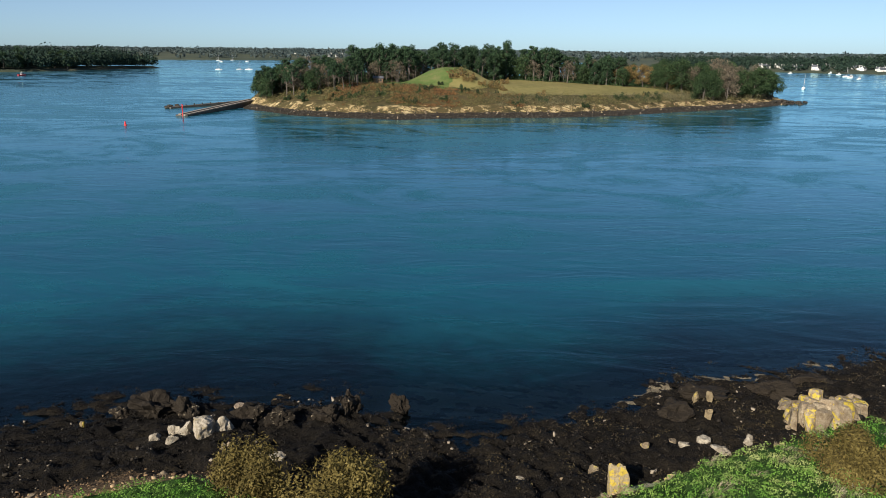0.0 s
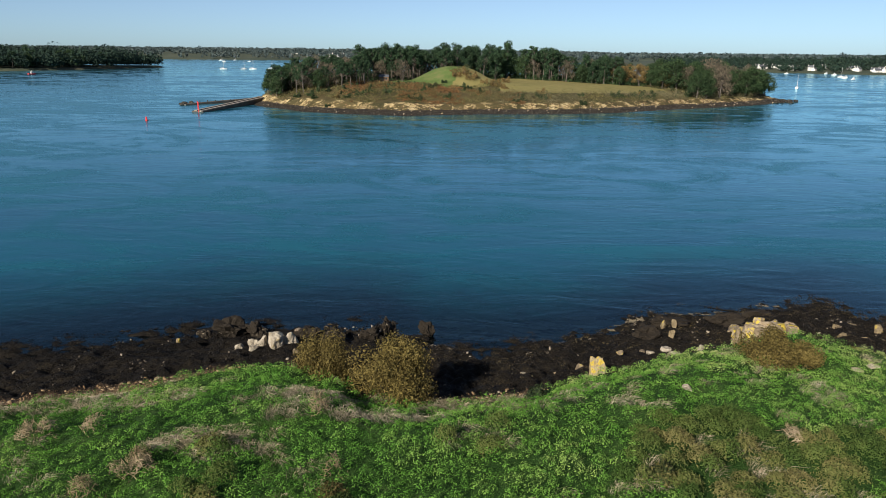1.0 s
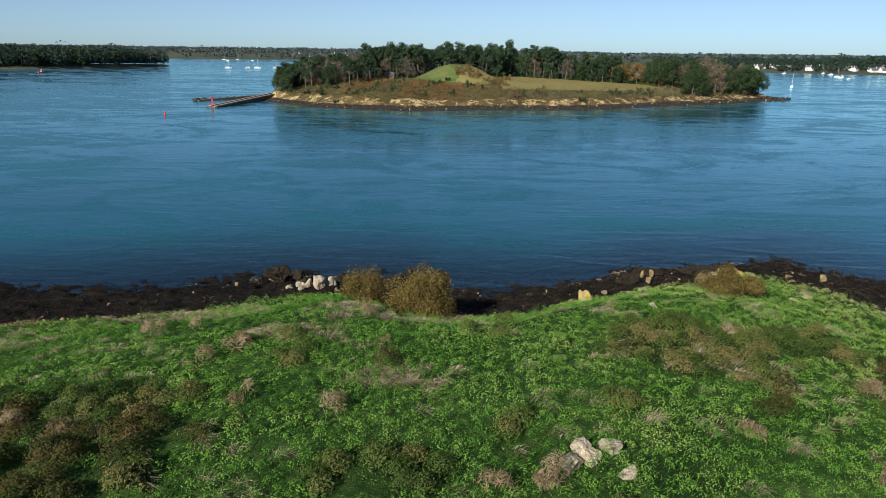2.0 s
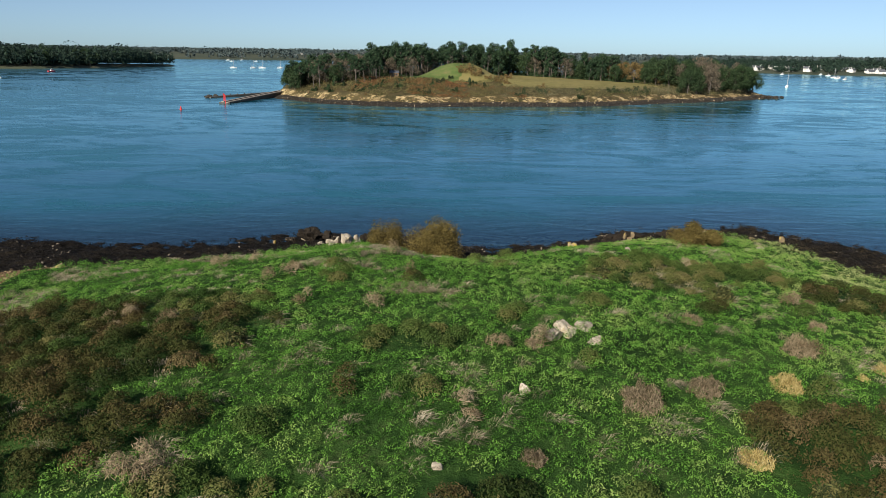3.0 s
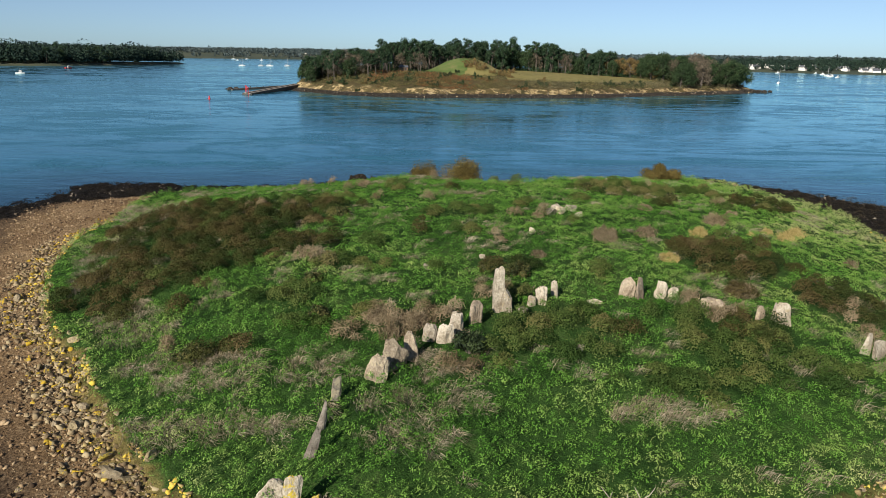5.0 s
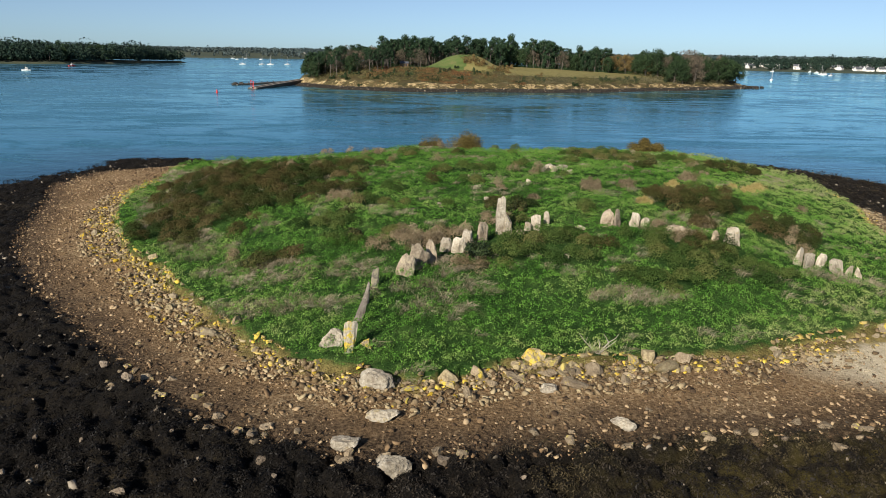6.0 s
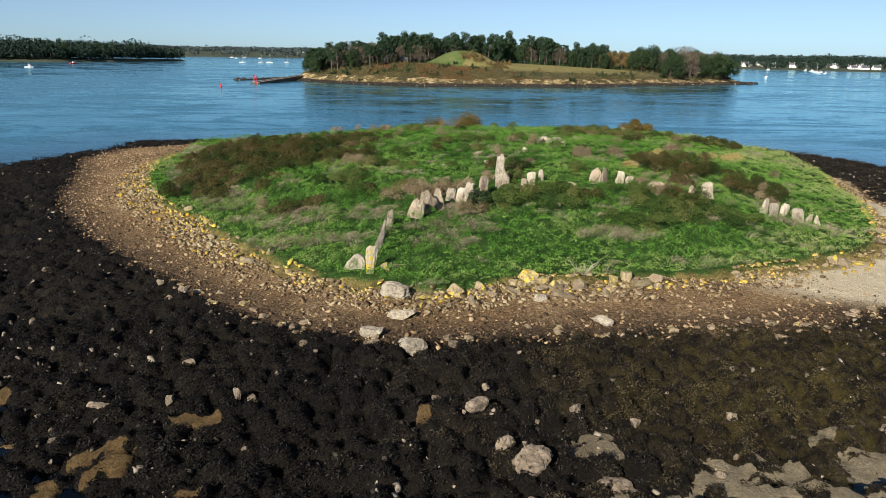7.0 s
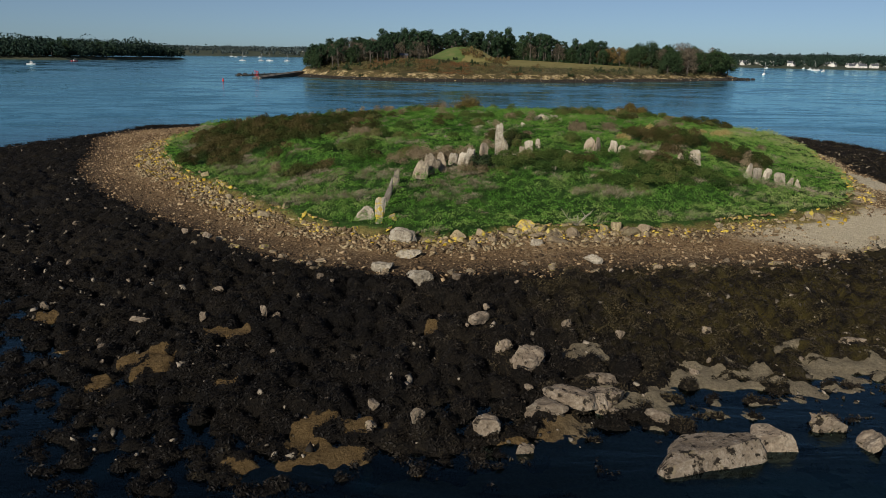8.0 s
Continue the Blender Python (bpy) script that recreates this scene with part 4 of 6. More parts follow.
# a line of larger stones at the lower edge of the shingle
for _ in range(86):
    a = rnd.uniform(-125, -50)
    r = float(np.interp(a, *zip(*SHINGLE))) + rnd.gauss(-0.3, 0.7)
    x, y = CX + r * math.cos(radians(a)), CY + r * math.sin(radians(a))
    s = rnd.uniform(0.2, 0.75)
    ob = new("shore_rock", SHAPES["s", rnd.randrange(6)])
    ob.matrix_world = pose(x, y, on(x, y, 0.2 * s), rnd.uniform(-15, 15), rnd.uniform(-15, 15), rnd.uniform(0, 360)) @ Matrix.Diagonal((s, s, s * 0.7, 1))
    tagged(ob, "brown-grey rock between the shingle and the wrack", "rock", "shore rocks")
for _ in range(110):
    a = rnd.uniform(-150, -62)
    low, high = (float(np.interp(a, *zip(*t))) for t in (SHINGLE, TIDE))
    r = low + (high - low) * rnd.random()
    x, y = CX + r * math.cos(radians(a)), CY + r * math.sin(radians(a))
    s = 0.18 + 0.42 * rnd.random() ** 2.2
    ob = new("tidal_stone", SHAPES["w", rnd.randrange(6)])
    ob.matrix_world = pose(x, y, on(x, y, 0.12 * s), rnd.uniform(-20, 20), rnd.uniform(-20, 20), rnd.uniform(0, 360)) @ Matrix.Diagonal((s, s, s, 1))
    tagged(ob, "pale stone stained by wrack on the tidal flat", "rock", "tidal stones")

# loose pebbles and weedy stones, too many to count
ICO = bmesh.new()
bmesh.ops.create_icosphere(ICO, subdivisions=1, radius=1.0)
ICO_V = np.array([v.co[:] for v in ICO.verts])
ICO_F = np.array([[v.index for v in f.verts] for f in ICO.faces])
ICO.free()


def pebbles(name, x, y, size, material, label, rough=0.22):
    n = len(x)
    s = size * rng.uniform(0.4, 1.0, (n, 3)) * np.array([1.0, 1.0, 0.65])
    a = rng.uniform(0, 2 * np.pi, n)
    form = np.sign(ICO_V) * np.abs(ICO_V) ** (0.55 if rough > 0.3 else 1.0)
    v = form[None] * s[:, None, :] * rng.uniform(0.97 - rough, 0.97 + rough, (n, len(ICO_V), 1))
    v[..., 2] += rng.normal(size=(n, 1)) * 0.35 * v[..., 0] + rng.normal(size=(n, 1)) * 0.35 * v[..., 1]
    c, d = np.cos(a)[:, None], np.sin(a)[:, None]
    v = np.stack([v[..., 0] * c - v[..., 1] * d + x[:, None], v[..., 0] * d + v[..., 1] * c + y[:, None], v[..., 2] + (islet(x, y) + s[:, 2] * 0.3)[:, None]], -1)
    f = ICO_F[None] + (np.arange(n) * len(ICO_V))[:, None, None]
    stuff(name, mesh_of(name, v.reshape(-1, 3), f.reshape(-1, 3), material), label, "stones")


def scatter(count, wanted):
    """Random places on the islet where wanted(r, g, s, w) holds."""
    x, y = rng.uniform(-85, 78, count), rng.uniform(-78, 86, count)
    keep = wanted(*rings(x, y))
    return x[keep], y[keep]


x, y = scatter(260000, lambda r, g, s, w: (r > g + 0.1) & (r < s + 0.6))
keep = rng.random(len(x)) > 1.6 * spots(x, y, PALE)
x, y = x[keep], y[keep]
pebbles("shingle", x, y, (0.045 + 0.15 * rng.random(len(x)) ** 4)[:, None], M_PEBBLE, "brown and grey shingle on the upper shore", 0.38)
for name, count, near, far, low, high, mat, label in (("rubble", 15000, 0.0, 3.4, 0.045, 0.20, M_RUBBLE, "pale angular rubble below the turf's edge"),
                                                     ("lichen_rubble", 5600, -0.3, 1.8, 0.05, 0.20, M_GOLDRUBBLE, "rubble with golden lichen below the turf's edge")):
    a = rng.uniform(-198, 18, count)
    r = np.interp((a + 180) % 360 - 180, *zip(*TURF)) + near + (far - near) * rng.random(count) ** 1.5
    x, y = CX + r * np.cos(np.radians(a)), CY + r * np.sin(np.radians(a))
    keep = (fbm(x * 0.35, y * 0.35, 3, 71 + count % 7) > 0.42) & (rng.random(count) > 1.6 * spots(x, y, PALE))
    x, y = x[keep], y[keep]
    pebbles(name, x, y, (low + high * rng.random(len(x)) ** 2.5)[:, None], mat, label, 0.4)
x, y = scatter(70000, lambda r, g, s, w: (r > s) & (r < w + 1))
keep = fbm(x * 0.5, y * 0.5, 4, 77) > 0.58
x, y = x[keep], y[keep]
pebbles("weedy_stones", x, y, (0.06 + 0.17 * rng.random(len(x)) ** 3)[:, None], M_WEEDSTONE, "dark stones among the wrack", 0.42)

# ---------------------------------------------------------------- plants of the islet
HEATH = [(-25.5, -10.5, 3.6, 3.0), (-27.5, -7.5, 5, 4), (-32, 6, 9, 7.5), (-30.3, -1.4, 8.2, 6.4), (-30.1, -12.0, 6.2, 7.0), (-21.4, -6.5, 6.0, 3.6), (-24, 2, 7, 4.5), (-19, 7, 4, 2.5), (-3.3, -12.6, 2.9, 2.2), (15.3, -8.5, 5.6, 4.8),
         (12.0, -21.8, 3.0, 2.2), (-20.3, -26.0, 1.7, 1.4), (28, 16.5, 4, 3.5), (20, -16, 3.5, 4), (13.2, -15.8, 1.4, 1.2)]
OLIVE = [(9.8, -23.8, 4.4, 5.0), (-24, 11, 6, 3), (13.6, 20, 6.5, 6.0), (-1.6, -22.8, 4.2, 3.6), (-4.4, -26.0, 2.4, 1.6), (-17.8, -18.6, 2.4, 2.6), (-14.8, -12, 3.0, 1.8), (-6.0, 3.0, 3.4, 2), (13.0, -26.5, 3.0, 2.0),
         (5, -29, 4, 1.6), (22, 22, 4, 4), (0.4, -26.2, 2.6, 1.2), (10, -20, 2.4, 1.6)]
DRY = [(-23.8, -25.9, 2.6, 1.8), (-19.2, -28.5, 2.4, 1.6), (-35.6, -10.0, 2.2, 3.4), (-43.5, 13.5, 2.6, 5.0), (-6.5, -31.0, 2.0, 1.4), (-21.2, -27.2, 3.4, 2.6), (-14.9, -28.6, 2.0, 1.8), (-8.2, -28.2, 1.2, 1.8), (-10.6, -31.2, 2.0, 1.4), (-28.6, -19.0, 2.8, 2.4), (-19.5, -32.8, 5.0, 1.8), (-26.8, -21.5, 2.4, 1.5),
       (-9.0, -33.8, 2.6, 2.0), (9.6, -18.6, 2.6, 1.3), (-37.3, -0.9, 2.8, 7.0), (-39, 13, 3.4, 9), (-37, 24, 4, 3), (0, 30.8, 9, 1.8), (-24, 30, 9, 2), (-8, 27, 6, 3),
       (20, -25.3, 3.4, 1.0), (-17.5, -10.2, 2.2, 0.9), (-6, 14, 4, 2), (-14, 22, 5, 2), (3.8, -31, 3.4, 1.4), (-12, -15.4, 1.2, 0.9), (-14.2, -15.6, 1.0, 0.8), (13, -14, 3.0, 1.0)]
BRACKEN = [(-10.2, -22.9, 2.2, 2.3), (-12.8, -24.0, 1.6, 1.6), (-7.6, -21.6, 1.5, 1.3), (-6.2, -24.6, 1.2, 1.0), (-4.4, -18.0, 1.4, 1.0), (9.6, -17.9, 1.2, 0.8), (-6.6, -28.2, 1.5, 1.2), (18.3, 4.1, 1.1, 1.3)]


def turf_points(count):
    """Random places on the turf and just over its edge."""
    x, y = rng.uniform(-50, 44, count), rng.uniform(-46, 48, count)
    r, g, _, _ = rings(x, y)
    keep = r < g + 0.25 * rng.normal(size=count)
    return x[keep], y[keep]


def patch(x, y, table, edge=0.55):
    m = spots(x, y, table)
    return np.where(m > 0, m + edge * (fbm(x * 0.7, y * 0.7, 4, 51) - 0.5), 0)


def foliage(name, centres, hue, size, length, material, label, category, up=0.0, facing=None, spread=0.45):
    v, f = leaves(centres, size, length, up, facing, spread)
    me = mesh_of(name, v, f, material)
    values(me, "hue", np.repeat(hue, 4))
    stuff(name, me, label, category)


def covered(x, y):
    return np.maximum(np.maximum(patch(x, y, HEATH), patch(x, y, OLIVE)), patch(x, y, BRACKEN))


def dryness(x, y):
    """How yellow the turf is: patches, and drier ground on the eastern side."""
    return -0.04 + 0.75 * fbm(x * 0.16, y * 0.16, 4, 87) + 0.010 * np.clip(x - 4, 0, 30) + 0.008 * np.clip(-22 - y, 0, 20) + 0.16 * smooth(7, 0, rings(x, y)[1] - rings(x, y)[0])


def lushness(x, y):
    return 0.20 + 0.80 * np.clip(fbm(x * 0.4, y * 0.4, 3, 83) - 0.28, 0, 1)


# low leafy herbs and grass in rounded clumps of two sizes
def clumps(x, y):
    """Height 0 to 1 of the sward and a random number for each clump."""
    small, pick, mx, my = domes(x, y, 0.62, 5)
    big, pick_big, bx, by = domes(x, y, 1.7, 8)
    out = np.stack([(x - mx) / 0.3 + 0.4 * (x - bx), (y - my) / 0.3 + 0.4 * (y - by), np.full(len(x), 0.8)], 1)
    return 0.6 * small + 0.4 * big, 0.6 * pick + 0.4 * pick_big, small, out


x, y = turf_points(1500000)
k, pick, small, out = clumps(x, y)
keep = (covered(x, y) < 0.10) & (rng.random(len(x)) < 0.02 + small ** 1.1)
x, y, k, pick, out = x[keep], y[keep], k[keep], pick[keep], out[keep]
z = islet(x, y) - 0.02 + 1.55 * lushness(x, y) * k * rng.uniform(0.45, 1.0, len(x)) ** 0.6
foliage("herbs", np.stack([x, y, z], 1), dryness(x, y) - 0.02 + 0.6 * (pick - 0.5), 0.048, 1.2, M_GRASS, "low leafy green herbs in clumps among the grass", "grass", facing=out, spread=0.42)
x, y = turf_points(430000)
k, pick, small, out = clumps(x, y)
keep = (covered(x, y) < 0.16) & (rng.random(len(x)) < 0.3 + small)
x, y, k, pick = x[keep], y[keep], k[keep], pick[keep]
v, f = blades(x, y, islet(x, y) - 0.03 + 0.75 * lushness(x, y) * k, 0.07 + 0.26 * lushness(x, y), 0.010, 1.5, wind=1.0)
me = mesh_of("grass", v, f, M_GRASS)
values(me, "hue", np.repeat(dryness(x, y) + 0.02 + 0.6 * (pick - 0.5), 3))
stuff("grass", me, "rough green grass on the islet", "grass")


def tussocks(count, table, chance, per, length, material, name, label):
    """Tufts of long thin dry blades, swept over to one side."""
    x, y = turf_points(count)
    keep = (spots(x, y, table) + 0.5 * (fbm(x * 0.6, y * 0.6, 3, 91) - 0.5) > 0.16) | (rng.random(len(x)) < chance * np.clip(5 * fbm(x * 0.22, y * 0.22, 3, 57) - 2.2, 0, 2))
    x, y = x[keep], y[keep]
    tall = np.repeat(rng.uniform(0.5, 1.15, len(x)), per)
    x, y = np.repeat(x, per), np.repeat(y, per)
    a = rng.uniform(0, 2 * np.pi, len(x))
    r = rng.random(len(x)) ** 0.5
    fx, fy = x + 0.45 * r * np.cos(a), y + 0.45 * r * np.sin(a)
    foot = np.stack([fx, fy, islet(fx, fy) - 0.02], 1)
    n = len(x)
    veer = 1.6 * (fbm(x * 0.09, y * 0.09, 2, 97) - 0.5)
    out = np.stack([np.cos(a) * r * 0.5 + 0.62 * np.cos(veer - 0.5) + 0.16 * rng.normal(size=n), np.sin(a) * r * 0.5 + 0.62 * np.sin(veer - 0.5) + 0.16 * rng.normal(size=n)], 1)
    h = length * tall * rng.uniform(0.6, 1.1, n)
    mid = foot + np.stack([out[:, 0] * 0.35 * h, out[:, 1] * 0.35 * h, 0.50 * h], 1)
    tip = foot + np.stack([out[:, 0] * 1.15 * h, out[:, 1] * 1.15 * h, 0.40 * h + 0.12 * h * rng.normal(size=n)], 1)
    side = np.stack([-np.sin(a), np.cos(a), 0.3 * rng.normal(size=n)], 1) * 0.010
    v = np.stack([foot, mid + side, tip, mid - side], 1).reshape(-1, 3)
    f = np.arange(4 * n).reshape(-1, 4)
    stuff(name, mesh_of(name, v, f, material), label, "grass")


tussocks(24000, DRY, 0.12, 50, 0.75, M_STRAW, "dry_grass", "pale dry tussock grass on the islet")


def scrub(count, table, cell, height, seed, hue, material, name, label, leaf=0.058, length=1.3, loose=0):
    """Low bushes standing close together, each a dome of small leaves."""
    table = table + [(rng.uniform(-32, 28), rng.uniform(-30, 26), *rng.uniform(0.7, 1.5, 2)) for _ in range(loose)]
    x, y = rng.uniform(-46, 40, count), rng.uniform(-36, 36, count)
    keep = spots(x, y, [(a, b, c + 1.2, d + 1.2) for a, b, c, d in table]) > 0
    x, y = x[keep], y[keep]
    r, g, _, _ = rings(x, y)
    x, y = x[r < g], y[r < g]
    k, pick, mx, my = domes(x, y, cell, seed)
    m = patch(mx, my, table, 0.7)
    keep = (m > 0.06) & (rng.random(len(x)) < 0.05 + k)
    for px, py, _, w, _ in STONES + [(-4.05, -20.3, 3, 1.6, 0)]:
        keep &= np.hypot(x - px, (y - py + 0.5) * 0.8) > 0.6 + 0.5 * w
    x, y, k, pick, m, mx, my = x[keep], y[keep], k[keep], pick[keep], m[keep], mx[keep], my[keep]
    h = height * (0.62 + 0.48 * np.modf(pick * 17.3)[0]) * np.clip(0.55 + 2.2 * np.maximum(m, 0.05), 0.5, 1.15)
    z = islet(x, y) + h * (0.05 + 0.95 * k) * rng.uniform(0.10, 1.0, len(x)) ** 0.38 * (0.8 + 0.4 * fbm(x * 3, y * 3, 2, 9))
    c = np.stack([x + 0.07 * rng.normal(size=len(x)), y + 0.07 * rng.normal(size=len(x)), z], 1)
    foliage(name, c, hue + 0.6 * (np.modf(pick * 7.7)[0] - 0.5) + 0.5 * (fbm(x * 0.3, y * 0.3, 3, 19) - 0.5), leaf, length, material, label, "scrub", facing=np.stack([(x - mx) / (0.5 * cell), (y - my) / (0.5 * cell), np.full(len(x), 0.6)], 1), spread=0.55)


scrub(2700000, HEATH, 1.7, 1.2, 40, 0.47, M_SCRUB, "brown_scrub", "dark brown heath and dead bracken", loose=14)
scrub(2700000, OLIVE, 1.5, 1.0, 43, 0.42, M_OLIVESCRUB, "green_scrub", "olive-green low scrub", loose=34)
scrub(1700000, BRACKEN, 1.1, 1.15, 47, 0.5, M_DEADFERN, "dead_bracken", "pale brown dead bracken among the stones", 0.035, 4.5, loose=22)


# wrack: strands lying close together over the lumpy flat, thickest on the southern side
def wrack_on(x, y, low, label):
    """Fronds at those of the places that lie on the weedy part of the flat."""
    r, g, sh, w = rings(x, y)
    keep = (r > sh - 0.1 + 0.7 * rng.normal(size=len(r))) & (r < w + 5) & (sandy(x, y) < 0.46) & (fbm(x * 1.3, y * 1.3, 2, 61) > 0.22)
    x, y = x[keep], y[keep]
    k, pick, mx, my = domes(x, y, 0.95, 31)
    c = np.stack([x, y, islet(x, y) + 0.005 + rng.uniform(0.0, 0.12, len(x)) * (0.3 + k)], 1)
    hue = -0.20 + 0.62 * smooth(-26, 4, x) + 0.6 * (pick - 0.5) + 0.12 * spots(x, y, OLIVE_WEED) + 0.6 * (fbm(x * 0.35, y * 0.35, 4, 29) - 0.5)
    foliage("wrack", c, np.minimum(hue, 0.78), low, 1.3, M_FROND, label, "seaweed", facing=np.stack([(x - mx) / 0.5, (y - my) / 0.5, np.full(len(x), 0.9)], 1), spread=0.6)


wrack_on(*scatter(1150000, lambda r, g, s, w: r > g), 0.060, "dark brown wrack fronds lying on the tidal flat")
wrack_on(rng.uniform(-42, 26, 380000), rng.uniform(-71, -44, 380000), 0.042, "fine dark wrack on the outer tidal flat")


def shrub(name, x, y, size, height, material, label, leaf=0.11, count=2600, seed=0):
    """A bush: forked stems and a crown of small leaves in uneven clumps."""
    rnd = random.Random(seed)
    base = new(name)
    base.matrix_world = pose(x, y, on(x, y, 0.05))
    bm = bmesh.new()
    clumps = []
    for i in range(16):
        a, r = rnd.uniform(0, 2 * math.pi), size * 0.5 * rnd.random() ** 0.5
        p = Vector((r * math.cos(a), r * math.sin(a), height * rnd.uniform(0.20, 0.85) * (1 - 0.35 * r / (size * 0.5))))
        tube(bm, [(0.1 * math.cos(a), 0.1 * math.sin(a), 0), p * 0.5 + Vector((0, 0, 0.1)), p], [0.05, 0.035, 0.012], 5)
        clumps.append((p, rnd.uniform(0.24, 0.40) * min(size, height * 1.3)))
    part("trunk", bm, M_BARK, base, "brown forked stem")
    c, ways = [], []
    for p, r in clumps:
        u = rng.normal(size=(count // len(clumps), 3))
        u /= np.linalg.norm(u, axis=1)[:, None]
        c.append(np.array(p) + u * r * rng.uniform(0.5, 1.05, (len(u), 1)) * np.array([1, 1, 0.8]))
        ways.append(u)
    c = np.concatenate(c)
    c[:, 2] = np.maximum(c[:, 2] * height / np.percentile(c[:, 2], 99), 0.08)
    c[:, :2] *= 0.5 * size / np.percentile(np.abs(c[:, 0]), 98)
    v, f = leaves(c, leaf, 1.2, facing=np.concatenate(ways), spread=0.45)
    ob = new("crown", mesh_of("crown", v, f, material))
    ob.parent = base
    return tagged(base, label, "shrub", "shrubs of the islet")


shrub("broom_bush", -5.6, 32.5, 5.4, 4.4, M_BROOM, "large olive-brown broom bush at the turf's edge", 0.075, 20000, 1)
shrub("broom_bush", -10.4, 36.0, 3.8, 3.7, M_BROOM, "olive-brown broom bush at the turf's edge", 0.075, 12000, 2)
shrub("broom_bush", 22.4, 37.0, 4.8, 2.2, M_BROOM, "low rounded golden-brown broom bush", 0.075, 13000, 3)
shrub("dark_bush", -6.1, -26.2, 1.8, 1.2, M_DARKLEAF, "dark green bush among the standing stones", 0.09, 2600, 4)
shrub("dark_bush", 4.3, 31.2, 1.6, 0.9, M_DARKLEAF, "small dark green bush at the turf's edge", 0.09, 1500, 5)
def straw_bush(x, y, size, tone):
    """A dome of fine dry twigs that fan out from one root."""
    base = new("straw_bush")
    base.matrix_world = pose(x, y, on(x, y, 0.05))
    n = int(1100 * size * size)
    u = rng.normal(size=(n, 3))
    u[:, 2] = np.abs(u[:, 2])
    u /= np.linalg.norm(u, axis=1)[:, None]
    lump = 0.35 + 1.2 * fbm(u[:, 0] * 3.2 + x, u[:, 1] * 3.2 + y, 3, 13)
    c = u * (size * 0.5 * lump * rng.uniform(0.3, 1.0, n) ** 0.5)[:, None] * np.array([1, 1, 0.95])
    v, f = leaves(c, 0.026, 3.6, up=0.8)
    ob = new("stalk_tuft", mesh_of("stalk_tuft", v, f, M_YSTRAW if tone else M_TWIG))
    ob.parent = base
    tagged(base, "small yellow straw-coloured dry bush in the turf" if tone else "small rounded bush of pale brown dry twigs", "shrub", "shrubs of the islet")


for x, y, s, tone in [(10.0, -9.0, 2.0, 1), (15.0, -1.2, 2.2, 1), (23.6, 0.6, 2.2, 1), (25.3, 2.6, 2.4, 1), (22.6, 2.4, 1.5, 1), (9.9, -2.4, 1.9, 0), (6.0, -4.0, 2.4, 0), (18.2, 4.4, 2.2, 0), (10.3, -20.2, 2.0, 0), (13.2, -15.6, 2.1, 0), (9.0, -17.5, 1.5, 0),
                      (-0.2, -9.6, 1.2, 0), (20.4, 0.8, 0.9, 1), (26.6, -5, 1.3, 0), (12.0, -18.6, 1.2, 0), (21.6, 9, 1.4, 0), (1.2, 3.2, 1.2, 0), (12.6, 8.4, 1.5, 0), (-11.5, -22.0, 1.7, 0), (-9.4, -22.4, 2.0, 0), (-10.6, -24.4, 1.5, 0)]:
    straw_bush(x, y, s * (0.8 if tone else 1.0), tone)
for n, (x, y, s) in enumerate([(-15.4, -21.3, 1.3), (-16.8, -15.3, 1.2), (-22.2, -25.6, 1.5), (-2.4, -14.2, 1.9), (12.3, -11.5, 1.5), (16.5, 14, 2.0), (8.5, 18.5, 1.7), (-17, 3, 1.6)]):
    shrub("scrub_bush", x, y, s, s * 0.55, M_OLIVE, "low olive-green scrub bush in the turf", 0.09, 1300, 40 + n)

base = new("dead_shrub")
base.matrix_world = pose(0.1, -38.2, on(0.1, -38.2, 0.05))
rnd = random.Random(5)
for a, length in ((-0.5, 1.6), (0.5, 1.4), (1.6, 1.0), (2.6, 1.5), (3.6, 0.9)):
    bm = bmesh.new()
    p, pts = Vector((0, 0, 0)), [(0, 0, 0)]
    for i in range(5):
        p = p + Vector((math.cos(a) * length / 6, math.sin(a) * length / 9, length / 7)) + Vector((rnd.gauss(0, .08), rnd.gauss(0, .08), rnd.gauss(0, .05)))
        pts.append(tuple(p))
    tube(bm, pts, [0.05, 0.042, 0.034, 0.026, 0.02, 0.012], 5)
    tube(bm, [pts[3], tuple(Vector(pts[3]) + Vector((rnd.gauss(0, .3), rnd.gauss(0, .2), .3)))], [0.022, 0.01], 5)
    part("branch", bm, M_DEADWOOD, base)
tagged(base, "bleached dead shrub with bare branches at the turf's edge", "dead shrub")

# ---------------------------------------------------------------- trees
PROTO = {}


